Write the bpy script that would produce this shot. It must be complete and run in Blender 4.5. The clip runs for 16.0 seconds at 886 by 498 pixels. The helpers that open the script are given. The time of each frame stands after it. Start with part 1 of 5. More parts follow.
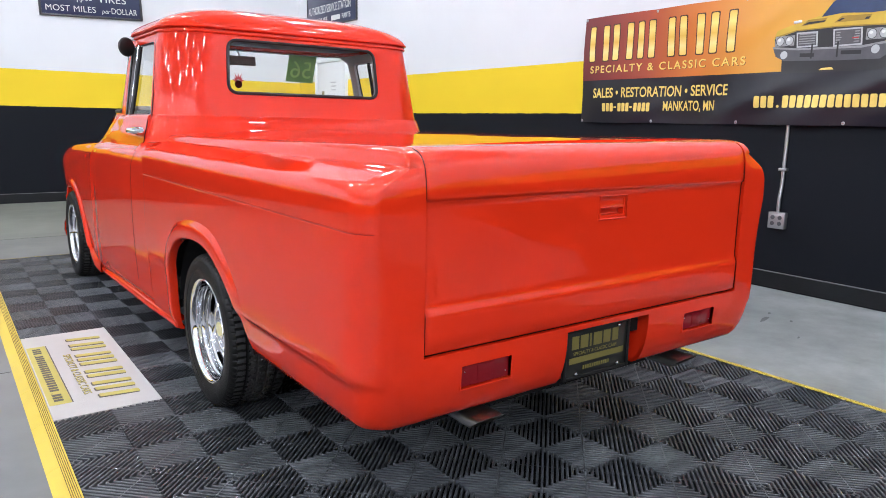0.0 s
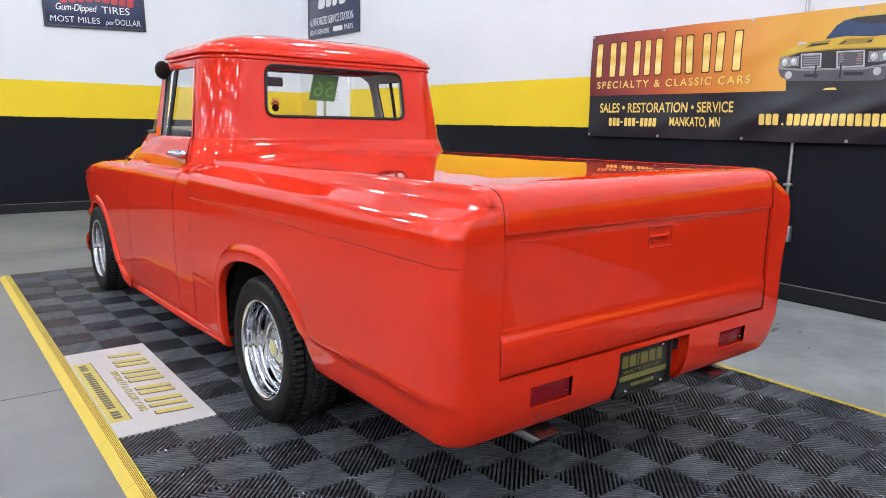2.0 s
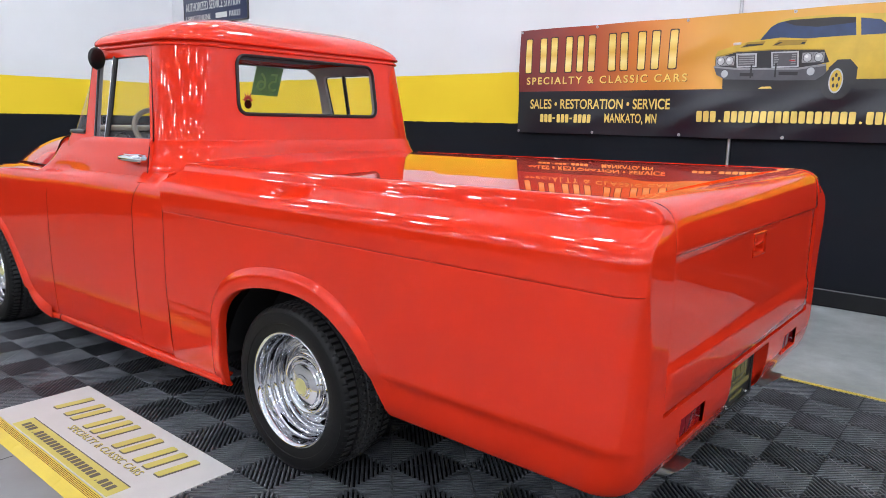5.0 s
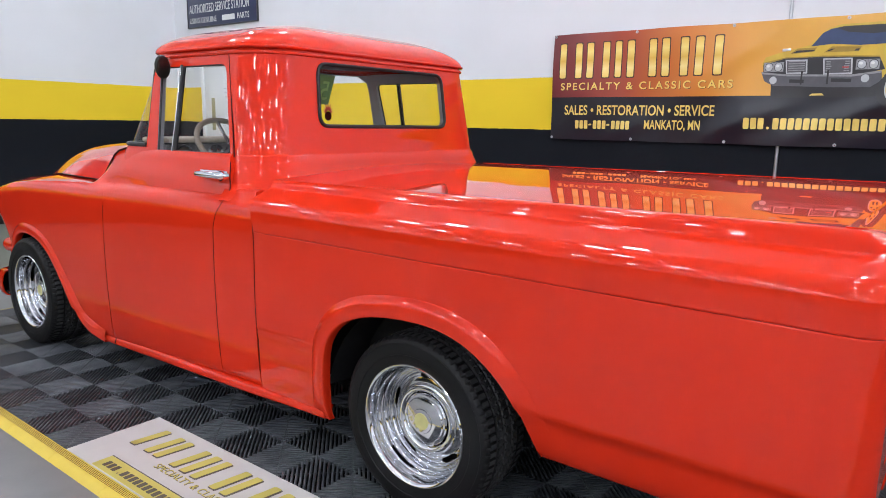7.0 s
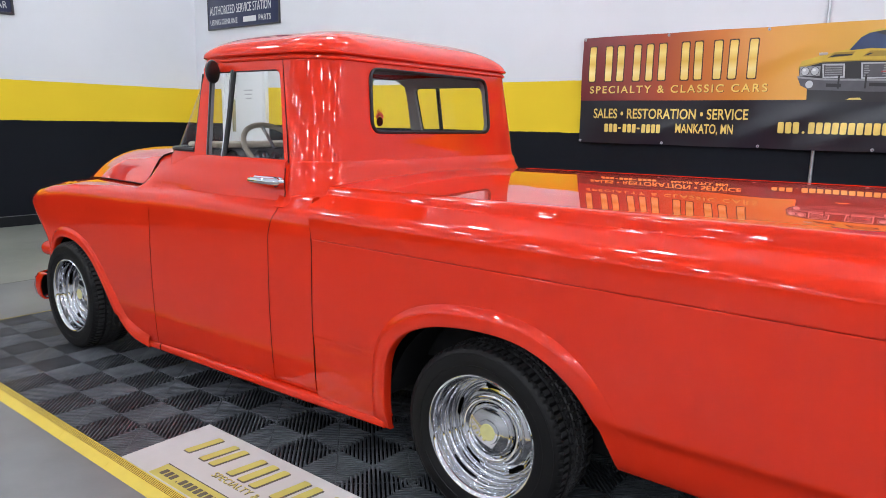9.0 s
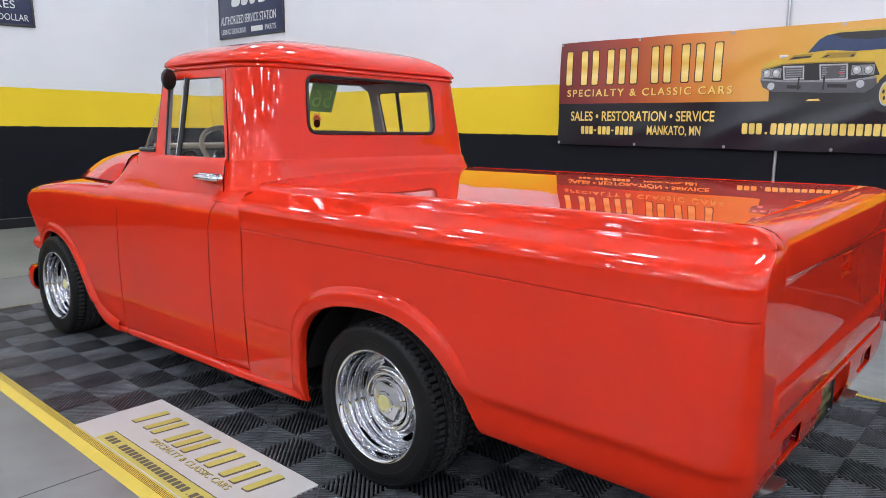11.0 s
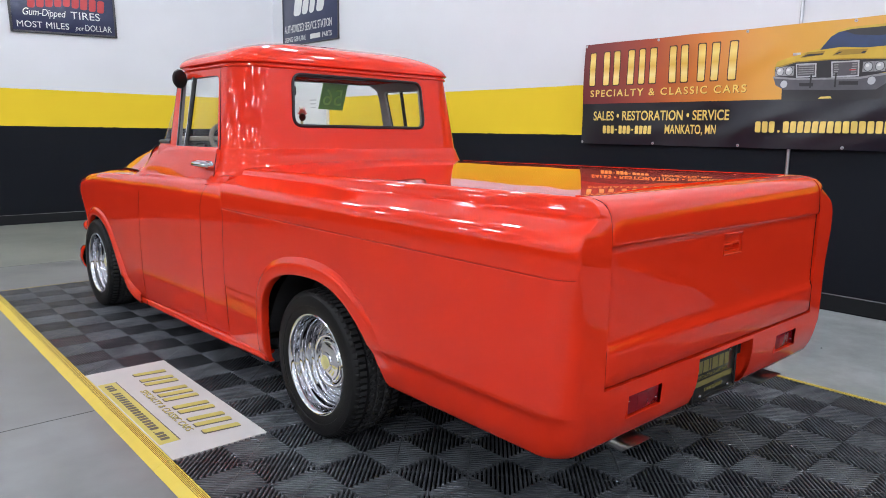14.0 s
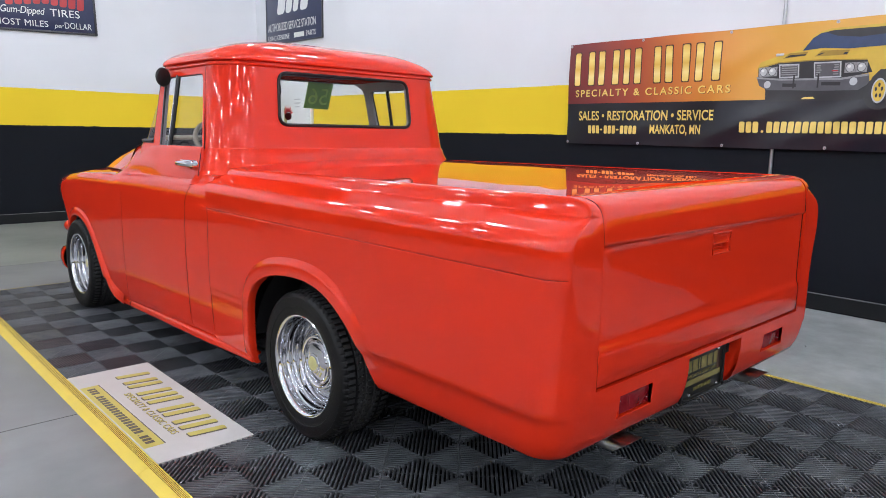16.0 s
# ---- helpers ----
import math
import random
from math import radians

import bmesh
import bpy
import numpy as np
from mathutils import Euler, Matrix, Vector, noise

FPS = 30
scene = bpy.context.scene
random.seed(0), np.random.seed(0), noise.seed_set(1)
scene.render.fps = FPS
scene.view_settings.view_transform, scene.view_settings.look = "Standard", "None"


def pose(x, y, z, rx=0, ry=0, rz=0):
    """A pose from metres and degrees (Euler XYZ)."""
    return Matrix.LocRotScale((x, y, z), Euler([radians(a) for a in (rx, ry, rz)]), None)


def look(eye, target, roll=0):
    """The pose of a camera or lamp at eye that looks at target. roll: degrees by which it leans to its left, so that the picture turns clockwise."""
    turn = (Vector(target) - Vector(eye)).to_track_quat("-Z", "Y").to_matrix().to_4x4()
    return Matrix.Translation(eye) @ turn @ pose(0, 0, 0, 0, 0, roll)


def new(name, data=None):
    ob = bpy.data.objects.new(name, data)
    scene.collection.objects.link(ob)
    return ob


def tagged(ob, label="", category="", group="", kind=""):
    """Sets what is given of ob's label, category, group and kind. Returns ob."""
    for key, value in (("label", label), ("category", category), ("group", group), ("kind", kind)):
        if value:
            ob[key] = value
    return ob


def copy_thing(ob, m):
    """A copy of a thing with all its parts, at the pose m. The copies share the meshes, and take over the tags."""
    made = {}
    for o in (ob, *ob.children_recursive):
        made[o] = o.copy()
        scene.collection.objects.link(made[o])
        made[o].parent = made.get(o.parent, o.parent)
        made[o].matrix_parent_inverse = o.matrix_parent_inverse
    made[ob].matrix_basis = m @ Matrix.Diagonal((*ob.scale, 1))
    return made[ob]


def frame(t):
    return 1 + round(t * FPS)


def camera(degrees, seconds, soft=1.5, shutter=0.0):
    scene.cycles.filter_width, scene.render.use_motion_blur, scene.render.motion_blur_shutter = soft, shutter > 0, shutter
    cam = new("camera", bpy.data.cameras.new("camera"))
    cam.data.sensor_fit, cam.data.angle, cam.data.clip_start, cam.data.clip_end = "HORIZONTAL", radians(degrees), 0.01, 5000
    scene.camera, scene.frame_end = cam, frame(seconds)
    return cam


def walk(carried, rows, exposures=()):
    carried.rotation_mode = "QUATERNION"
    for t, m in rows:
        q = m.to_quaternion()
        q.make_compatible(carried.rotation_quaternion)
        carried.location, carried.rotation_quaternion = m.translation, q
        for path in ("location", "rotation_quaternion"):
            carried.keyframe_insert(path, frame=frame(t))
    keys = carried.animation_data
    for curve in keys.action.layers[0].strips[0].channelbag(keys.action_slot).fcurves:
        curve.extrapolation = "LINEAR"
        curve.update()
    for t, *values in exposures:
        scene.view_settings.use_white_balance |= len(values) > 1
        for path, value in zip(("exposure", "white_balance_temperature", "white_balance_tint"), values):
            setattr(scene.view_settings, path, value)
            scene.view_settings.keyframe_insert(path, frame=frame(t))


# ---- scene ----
cam = camera(65.1, 16.0, 0.9)
PATH = [
    (0, (-1.74, -2.787, 1.163), (-0.576, -1.201, 0.804), 1.1),
    (0.5, (-1.752, -2.834, 1.219), (-0.592, -1.244, 0.863), 1.0),
    (1, (-1.766, -2.867, 1.262), (-0.614, -1.271, 0.906), 1.2),
    (1.5, (-1.873, -2.838, 1.274), (-0.715, -1.247, 0.921), 1.2),
    (2, (-2.023, -2.741, 1.267), (-0.823, -1.18, 0.915), 1.1),
    (2.5, (-2.072, -2.585, 1.257), (-0.821, -1.066, 0.903), 1.0),
    (3, (-2.141, -2.433, 1.253), (-0.814, -0.979, 0.897), 1.0),
    (5.3, (-2.44, -1.916, 1.286), (-0.922, -0.664, 0.924), 1.1),
    (5.5, (-2.485, -1.872, 1.287), (-0.962, -0.626, 0.927), 1.1),
    (6, (-2.579, -1.758, 1.296), (-1.044, -0.526, 0.942), 1.1),
    (6.5, (-2.59, -1.626, 1.309), (-1.046, -0.406, 0.951), 1.1),
    (7, (-2.586, -1.453, 1.325), (-1.034, -0.244, 0.965), 1.0),
    (7.5, (-2.662, -1.328, 1.338), (-1.104, -0.126, 0.982), 1.0),
    (8, (-2.733, -1.241, 1.346), (-1.169, -0.046, 0.991), 0.9),
    (10.3, (-2.638, -1.548, 1.339), (-1.145, -0.265, 0.987), 0.9),
    (10.5, (-2.65, -1.645, 1.332), (-1.162, -0.354, 0.987), 0.7),
    (11, (-2.572, -1.817, 1.334), (-1.091, -0.518, 0.988), 0.8),
    (11.5, (-2.49, -1.959, 1.309), (-1.028, -0.638, 0.963), 0.8),
    (12, (-2.502, -2.113, 1.318), (-1.068, -0.762, 0.974), 0.9),
    (12.5, (-2.513, -2.253, 1.308), (-1.104, -0.875, 0.965), 0.9),
    (13, (-2.454, -2.336, 1.301), (-1.083, -0.92, 0.96), 0.9),
    (13.5, (-2.374, -2.423, 1.282), (-1.055, -0.957, 0.948), 0.9),
    (14, (-2.35, -2.458, 1.273), (-1.043, -0.981, 0.942), 0.9),
    (14.5, (-2.338, -2.465, 1.266), (-1.025, -0.993, 0.935), 0.9),
    (15, (-2.342, -2.453, 1.267), (-1.02, -0.989, 0.936), 0.9),
    (15.5, (-2.344, -2.444, 1.272), (-1.013, -0.988, 0.94), 1.0),
    (16, (-2.354, -2.432, 1.271), (-1.012, -0.986, 0.94), 1.0),
]
walk(cam, [(t, look(eye, target, roll)) for t, eye, target, roll in PATH], [(0, 0.33), (1.5, 0.22), (3, 0.15), (5.5, 0.1), (8, -0.03), (11, -0.03), (16, 0.02)])

# ---- world and light ----
world = bpy.data.worlds.new("world")
scene.world = world
world.use_nodes = True
world.node_tree.nodes["Background"].inputs[0].default_value = (0.75, 0.8, 0.9, 1)
world.node_tree.nodes["Background"].inputs[1].default_value = 0.15
LAMP = 111.0
WALL_X, WALL_Y, BACK_Y, SIDE_X, CEIL = 3.27, 8.12, -14.5, -18.0, 5.4
TX = 0.014          # centre line of the truck
S, TX0, TY0 = 0.2035, -1.457, 0.118   # floor square and its lattice
CONC = -0.02        # concrete lies below the tiles


# ---- materials ----
def nodes_of(name):
    m = bpy.data.materials.new(name)
    m.use_nodes = True
    return m, m.node_tree.nodes, m.node_tree.links, m.node_tree.nodes["Principled BSDF"]


def plain(name, col, rough=0.5, metal=0.0, coat=0.0, vary=0.06, scale=8.0, bump=0.0, bscale=60.0, fine=0.0):
    """A surface of one colour, broken up by noise at two scales."""
    m, n, l, b = nodes_of(name)
    b.inputs["Roughness"].default_value, b.inputs["Metallic"].default_value = rough, metal
    b.inputs["Coat Weight"].default_value, b.inputs["Coat Roughness"].default_value = coat, 0.03
    geo = n.new("ShaderNodeNewGeometry")
    a = n.new("ShaderNodeTexNoise")
    a.inputs["Scale"].default_value, a.inputs["Detail"].default_value = scale, 6
    l.new(geo.outputs["Position"], a.inputs["Vector"])
    ramp = n.new("ShaderNodeMix")
    ramp.data_type = "RGBA"
    ramp.inputs[6].default_value = (*[c * (1 - vary) for c in col], 1)
    ramp.inputs[7].default_value = (*[min(1, c * (1 + vary)) for c in col], 1)
    l.new(a.outputs["Fac"], ramp.inputs[0])
    l.new(ramp.outputs[2], b.inputs["Base Color"])
    if bump:
        f = n.new("ShaderNodeTexNoise")
        f.inputs["Scale"].default_value, f.inputs["Detail"].default_value = bscale, 4
        l.new(geo.outputs["Position"], f.inputs["Vector"])
        u = n.new("ShaderNodeBump")
        u.inputs["Strength"].default_value, u.inputs["Distance"].default_value = bump, 0.002
        l.new(f.outputs["Fac"], u.inputs["Height"])
        l.new(u.outputs["Normal"], b.inputs["Normal"])
        if fine:
            r = n.new("ShaderNodeMapRange")
            r.inputs["To Min"].default_value, r.inputs["To Max"].default_value = rough - fine, rough + fine
            l.new(a.outputs["Fac"], r.inputs["Value"])
            l.new(r.outputs["Result"], b.inputs["Roughness"])
    return m


def glow(name, col, strength):
    m, n, l, b = nodes_of(name)
    b.inputs["Base Color"].default_value = (*col, 1)
    b.inputs["Emission Color"].default_value = (*col, 1)
    b.inputs["Emission Strength"].default_value = strength
    return m


def glass(name, tint, rough=0.0):
    """A thin pane: mostly clear, with a Fresnel gloss."""
    m, n, l, b = nodes_of(name)
    out = n["Material Output"]
    t, g, mix, lw = n.new("ShaderNodeBsdfTransparent"), n.new("ShaderNodeBsdfGlossy"), n.new("ShaderNodeMixShader"), n.new("ShaderNodeLayerWeight")
    t.inputs[0].default_value = (*tint, 1)
    g.inputs["Roughness"].default_value = rough
    lw.inputs["Blend"].default_value = 0.5
    pw, ma = n.new("ShaderNodeMath"), n.new("ShaderNodeMath")
    pw.operation, ma.operation = "POWER", "MULTIPLY_ADD"
    pw.inputs[1].default_value, ma.inputs[1].default_value, ma.inputs[2].default_value = 5.0, 0.7, 0.028
    l.new(lw.outputs["Facing"], pw.inputs[0]); l.new(pw.outputs[0], ma.inputs[0]); l.new(ma.outputs[0], mix.inputs[0])
    l.new(t.outputs[0], mix.inputs[1]); l.new(g.outputs[0], mix.inputs[2])
    l.new(mix.outputs[0], out.inputs["Surface"])
    return m


def wall_paint():
    """White wall, a yellow band and a black dado, with faint roller marks."""
    m, n, l, b = nodes_of("wall_paint")
    geo, sep = n.new("ShaderNodeNewGeometry"), n.new("ShaderNodeSeparateXYZ")
    l.new(geo.outputs["Position"], sep.inputs[0])
    wob = n.new("ShaderNodeTexNoise")
    wob.inputs["Scale"].default_value = 9
    l.new(geo.outputs["Position"], wob.inputs["Vector"])
    add = n.new("ShaderNodeMath")
    add.operation = "MULTIPLY_ADD"
    add.inputs[1].default_value = 0.012
    l.new(wob.outputs["Fac"], add.inputs[0]); l.new(sep.outputs["Z"], add.inputs[2])
    ramp = n.new("ShaderNodeValToRGB")
    ramp.color_ramp.interpolation = "CONSTANT"
    e = ramp.color_ramp.elements
    e[0].position, e[0].color = 0.0, (0.0082, 0.0096, 0.0135, 1)
    e[1].position, e[1].color = (1.263 + 0.006) / 3, (0.79, 0.565, 0.032, 1)
    k = e.new((1.742 + 0.006) / 3)
    k.color = (0.69, 0.70, 0.725, 1)
    div = n.new("ShaderNodeMath")
    div.operation = "DIVIDE"
    div.inputs[1].default_value = 3.0
    l.new(add.outputs[0], div.inputs[0]); l.new(div.outputs[0], ramp.inputs[0])
    big = n.new("ShaderNodeTexNoise")
    big.inputs["Scale"].default_value, big.inputs["Detail"].default_value = 1.3, 8
    l.new(geo.outputs["Position"], big.inputs["Vector"])
    mr = n.new("ShaderNodeMapRange")
    mr.inputs["To Min"].default_value, mr.inputs["To Max"].default_value = 0.93, 1.05
    l.new(big.outputs["Fac"], mr.inputs["Value"])
    mul = n.new("ShaderNodeMix")
    mul.data_type, mul.blend_type = "RGBA", "MULTIPLY"
    mul.inputs[0].default_value = 1
    l.new(ramp.outputs["Color"], mul.inputs[6]); l.new(mr.outputs["Result"], mul.inputs[7])
    l.new(mul.outputs[2], b.inputs["Base Color"])
    b.inputs["Roughness"].default_value = 0.6
    b.inputs["Specular IOR Level"].default_value = 0.1
    f = n.new("ShaderNodeTexNoise")
    f.inputs["Scale"].default_value = 160
    l.new(geo.outputs["Position"], f.inputs["Vector"])
    u = n.new("ShaderNodeBump")
    u.inputs["Strength"].default_value, u.inputs["Distance"].default_value = 0.25, 0.001
    l.new(f.outputs["Fac"], u.inputs["Height"]); l.new(u.outputs["Normal"], b.inputs["Normal"])
    return m


def concrete():
    m, n, l, b = nodes_of("concrete")
    geo = n.new("ShaderNodeNewGeometry")
    big, mid, fine = n.new("ShaderNodeTexNoise"), n.new("ShaderNodeTexNoise"), n.new("ShaderNodeTexNoise")
    for t, s, d in ((big, 0.9, 8), (mid, 6.5, 10), (fine, 90.0, 3)):
        t.inputs["Scale"].default_value, t.inputs["Detail"].default_value = s, d
        l.new(geo.outputs["Position"], t.inputs["Vector"])
    r1 = n.new("ShaderNodeValToRGB")
    r1.color_ramp.elements[0].position, r1.color_ramp.elements[0].color = 0.3, (0.146, 0.155, 0.156, 1)
    r1.color_ramp.elements[1].position, r1.color_ramp.elements[1].color = 0.72, (0.236, 0.246, 0.248, 1)
    l.new(big.outputs["Fac"], r1.inputs[0])
    r2 = n.new("ShaderNodeMapRange")
    r2.inputs["From Min"].default_value, r2.inputs["From Max"].default_value = 0.3, 0.7
    r2.inputs["To Min"].default_value, r2.inputs["To Max"].default_value = 0.84, 1.10
    l.new(mid.outputs["Fac"], r2.inputs["Value"])
    mul = n.new("ShaderNodeMix")
    mul.data_type, mul.blend_type = "RGBA", "MULTIPLY"
    mul.inputs[0].default_value = 1
    l.new(r1.outputs["Color"], mul.inputs[6]); l.new(r2.outputs["Result"], mul.inputs[7])
    # floor along the east wall: brighter light there painted in as paler, stained concrete
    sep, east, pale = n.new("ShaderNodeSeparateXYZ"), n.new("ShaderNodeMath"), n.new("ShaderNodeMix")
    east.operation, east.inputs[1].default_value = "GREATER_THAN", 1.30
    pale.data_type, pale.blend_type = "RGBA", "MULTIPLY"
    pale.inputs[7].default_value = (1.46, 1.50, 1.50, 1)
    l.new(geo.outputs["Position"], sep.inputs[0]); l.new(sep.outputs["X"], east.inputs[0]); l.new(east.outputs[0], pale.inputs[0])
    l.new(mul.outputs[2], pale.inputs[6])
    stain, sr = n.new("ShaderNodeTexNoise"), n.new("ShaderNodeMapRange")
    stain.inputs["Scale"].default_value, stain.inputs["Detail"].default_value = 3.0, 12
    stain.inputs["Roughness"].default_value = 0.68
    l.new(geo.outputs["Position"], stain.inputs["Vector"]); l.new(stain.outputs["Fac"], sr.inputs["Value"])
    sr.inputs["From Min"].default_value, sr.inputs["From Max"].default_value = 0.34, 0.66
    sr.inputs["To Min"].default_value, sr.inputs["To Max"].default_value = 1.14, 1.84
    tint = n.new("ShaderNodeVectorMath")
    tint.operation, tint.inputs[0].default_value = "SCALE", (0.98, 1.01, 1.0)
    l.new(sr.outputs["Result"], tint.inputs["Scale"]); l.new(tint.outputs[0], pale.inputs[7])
    # beyond the north joint the colour is lighter, warmer and greener
    north, warm = n.new("ShaderNodeMath"), n.new("ShaderNodeMix")
    north.operation, north.inputs[1].default_value = "GREATER_THAN", 4.954
    warm.data_type, warm.blend_type = "RGBA", "MULTIPLY"
    warm.inputs[7].default_value = (1.24, 1.25, 1.08, 1)
    l.new(sep.outputs["Y"], north.inputs[0]); l.new(north.outputs[0], warm.inputs[0])
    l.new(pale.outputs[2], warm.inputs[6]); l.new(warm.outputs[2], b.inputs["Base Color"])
    rr = n.new("ShaderNodeMapRange")
    rr.inputs["To Min"].default_value, rr.inputs["To Max"].default_value = 0.22, 0.5
    l.new(mid.outputs["Fac"], rr.inputs["Value"]); l.new(rr.outputs["Result"], b.inputs["Roughness"])
    u = n.new("ShaderNodeBump")
    u.inputs["Strength"].default_value, u.inputs["Distance"].default_value = 0.15, 0.001
    l.new(fine.outputs["Fac"], u.inputs["Height"]); l.new(u.outputs["Normal"], b.inputs["Normal"])
    return m


def tile_plastic():
    """Dark grey moulded plastic with dusty scuffs."""
    m, n, l, b = nodes_of("floor_tile_plastic")
    geo = n.new("ShaderNodeNewGeometry")
    turn, smear, cloud, grain = n.new("ShaderNodeMapping"), n.new("ShaderNodeTexNoise"), n.new("ShaderNodeTexNoise"), n.new("ShaderNodeTexNoise")
    turn.inputs["Rotation"].default_value = (0, 0, 0.6)
    turn.inputs["Scale"].default_value = (1.0, 5.0, 1.0)
    l.new(geo.outputs["Position"], turn.inputs["Vector"]); l.new(turn.outputs["Vector"], smear.inputs["Vector"])
    l.new(geo.outputs["Position"], cloud.inputs["Vector"]); l.new(geo.outputs["Position"], grain.inputs["Vector"])
    for t, s, d in ((smear, 4.0, 9), (cloud, 3.2, 7), (grain, 150.0, 4)):
        t.inputs["Scale"].default_value, t.inputs["Detail"].default_value = s, d
        t.inputs["Roughness"].default_value = 0.62
    dust = n.new("ShaderNodeMath")
    dust.operation = "MULTIPLY"
    for t, k, lo, hi in ((smear, 0, 0.36, 0.72), (cloud, 1, 0.34, 0.66)):
        r = n.new("ShaderNodeMapRange")
        r.inputs["From Min"].default_value, r.inputs["From Max"].default_value = lo, hi
        l.new(t.outputs["Fac"], r.inputs["Value"]); l.new(r.outputs["Result"], dust.inputs[k])
    mix = n.new("ShaderNodeMix")
    mix.data_type = "RGBA"
    mix.inputs[6].default_value = (0.042, 0.047, 0.055, 1)
    mix.inputs[7].default_value = (0.165, 0.175, 0.194, 1)
    l.new(dust.outputs[0], mix.inputs[0]); l.new(mix.outputs[2], b.inputs["Base Color"])
    r = n.new("ShaderNodeMapRange")
    r.inputs["To Min"].default_value, r.inputs["To Max"].default_value = 0.30, 0.5
    l.new(dust.outputs[0], r.inputs["Value"]); l.new(r.outputs["Result"], b.inputs["Roughness"])
    u = n.new("ShaderNodeBump")
    u.inputs["Strength"].default_value, u.inputs["Distance"].default_value = 0.3, 0.002
    l.new(grain.outputs["Fac"], u.inputs["Height"]); l.new(u.outputs["Normal"], b.inputs["Normal"])
    return m


RED = plain("red_paint", (0.660, 0.0262, 0.0066), 0.5, 0, 1.0, 0.03, 3.0)
RED.node_tree.nodes["Principled BSDF"].inputs["Specular IOR Level"].default_value = 0.0
RED.node_tree.nodes["Principled BSDF"].inputs["Coat Roughness"].default_value = 0.012
RED.node_tree.nodes["Principled BSDF"].inputs["Coat IOR"].default_value = 1.49
wn, wl = RED.node_tree.nodes, RED.node_tree.links
wgeo, wtex, wbump = wn.new("ShaderNodeNewGeometry"), wn.new("ShaderNodeTexNoise"), wn.new("ShaderNodeBump")
wtex.inputs["Scale"].default_value, wtex.inputs["Detail"].default_value = 2.6, 1.0
wbump.inputs["Strength"].default_value, wbump.inputs["Distance"].default_value = 1.0, 0.0018
wl.new(wgeo.outputs["Position"], wtex.inputs["Vector"]); wl.new(wtex.outputs["Fac"], wbump.inputs["Height"])
wl.new(wbump.outputs["Normal"], wn["Principled BSDF"].inputs["Coat Normal"])
CHROME = plain("chrome", (0.74, 0.75, 0.78), 0.08, 1.0, 0, 0.02, 20)
TREAD = plain("tyre_tread", (0.030, 0.030, 0.032), 0.6, 0, 0, 0.35, 25, 0.4, 200, 0.1)
RUBBER = plain("tyre_rubber", (0.0068, 0.0068, 0.0075), 0.5, 0, 0, 0.2, 14, 0.4, 220, 0.1)
SEAL = plain("black_seal", (0.012, 0.012, 0.013), 0.35, 0, 0, 0.15, 30)
GAP = plain("shut_line", (0.022, 0.0022, 0.0018), 0.6, 0, 0, 0.1, 30)
SEAMSHADE = plain("seam_shade", (0.30, 0.012, 0.006), 0.6, 0, 0, 0.1, 30)
LINER = plain("headliner", (0.30, 0.29, 0.31), 0.8, 0, 0, 0.12, 12, 0.3, 150)
TRIMTAN = plain("tan_vinyl", (0.42, 0.36, 0.27), 0.55, 0, 0, 0.1, 12, 0.3, 180)
DASH = plain("dash_paint", (0.10, 0.095, 0.095), 0.4, 0, 0, 0.1, 15)
WHEELRIM = plain("steering_leather", (0.30, 0.25, 0.19), 0.5, 0, 0, 0.12, 40, 0.3, 200)
DARK = plain("underbody_black", (0.012, 0.012, 0.013), 0.7, 0, 0, 0.2, 9)
STEEL = plain("exhaust_steel", (0.62, 0.61, 0.60), 0.3, 1.0, 0, 0.15, 25)
LENS = plain("tail_lens", (0.20, 0.004, 0.009), 0.12, 0, 0.0, 0.2, 25)
PLATE = plain("plate_black", (0.013, 0.0135, 0.013), 0.3, 0, 0.4, 0.2, 30)
PLATEGOLD = plain("plate_gold", (0.17, 0.145, 0.04), 0.4, 0, 0.2, 0.1, 30)
TILE = tile_plastic()
TILELOW = plain("tile_gap_black", (0.005, 0.005, 0.006), 0.8)
EDGEYEL = plain("yellow_edge_plastic", (0.66, 0.50, 0.06), 0.45, 0, 0, 0.12, 10, 0.3, 120, 0.08)
EDGEDIRT = plain("edge_groove_dirt", (0.20, 0.13, 0.025), 0.7, 0, 0, 0.4, 30)
MATWHITE = plain("mat_white", (0.54, 0.535, 0.52), 0.5, 0, 0, 0.07, 12, 0.3, 220, 0.05)
MATYEL = plain("mat_yellow", (0.54, 0.48, 0.11), 0.5, 0, 0, 0.1, 14)
BADGE = plain("badge_cream", (0.55, 0.52, 0.22), 0.35, 0, 0.3, 0.15, 40)
MATGREY = plain("mat_shadow_ink", (0.10, 0.09, 0.07), 0.5, 0, 0, 0.1, 14)
GLASS = glass("window_glass", (0.98, 0.99, 0.985))
WALL = wall_paint()
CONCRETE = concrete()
WHITEWALL = plain("ceiling_white", (0.75, 0.76, 0.78), 0.8, 0, 0, 0.04, 2)
CEILGREY = plain("ceiling_grey", (0.50, 0.508, 0.525), 0.85, 0, 0, 0.12, 2)
BASEB = plain("baseboard_black", (0.010, 0.011, 0.013), 0.4, 0, 0, 0.1, 10)
LIP = plain("joint_grey", (0.13, 0.134, 0.138), 0.6, 0, 0, 0.2, 12)
CONDUIT = plain("galvanised", (0.45, 0.46, 0.48), 0.38, 0.9, 0, 0.15, 30)
SIGNBLUE = plain("enamel_navy", (0.016, 0.024, 0.072), 0.3, 0, 0.3, 0.25, 18)
SIGNRIM = plain("enamel_rim", (0.05, 0.05, 0.055), 0.4, 0.2, 0, 0.3, 25)
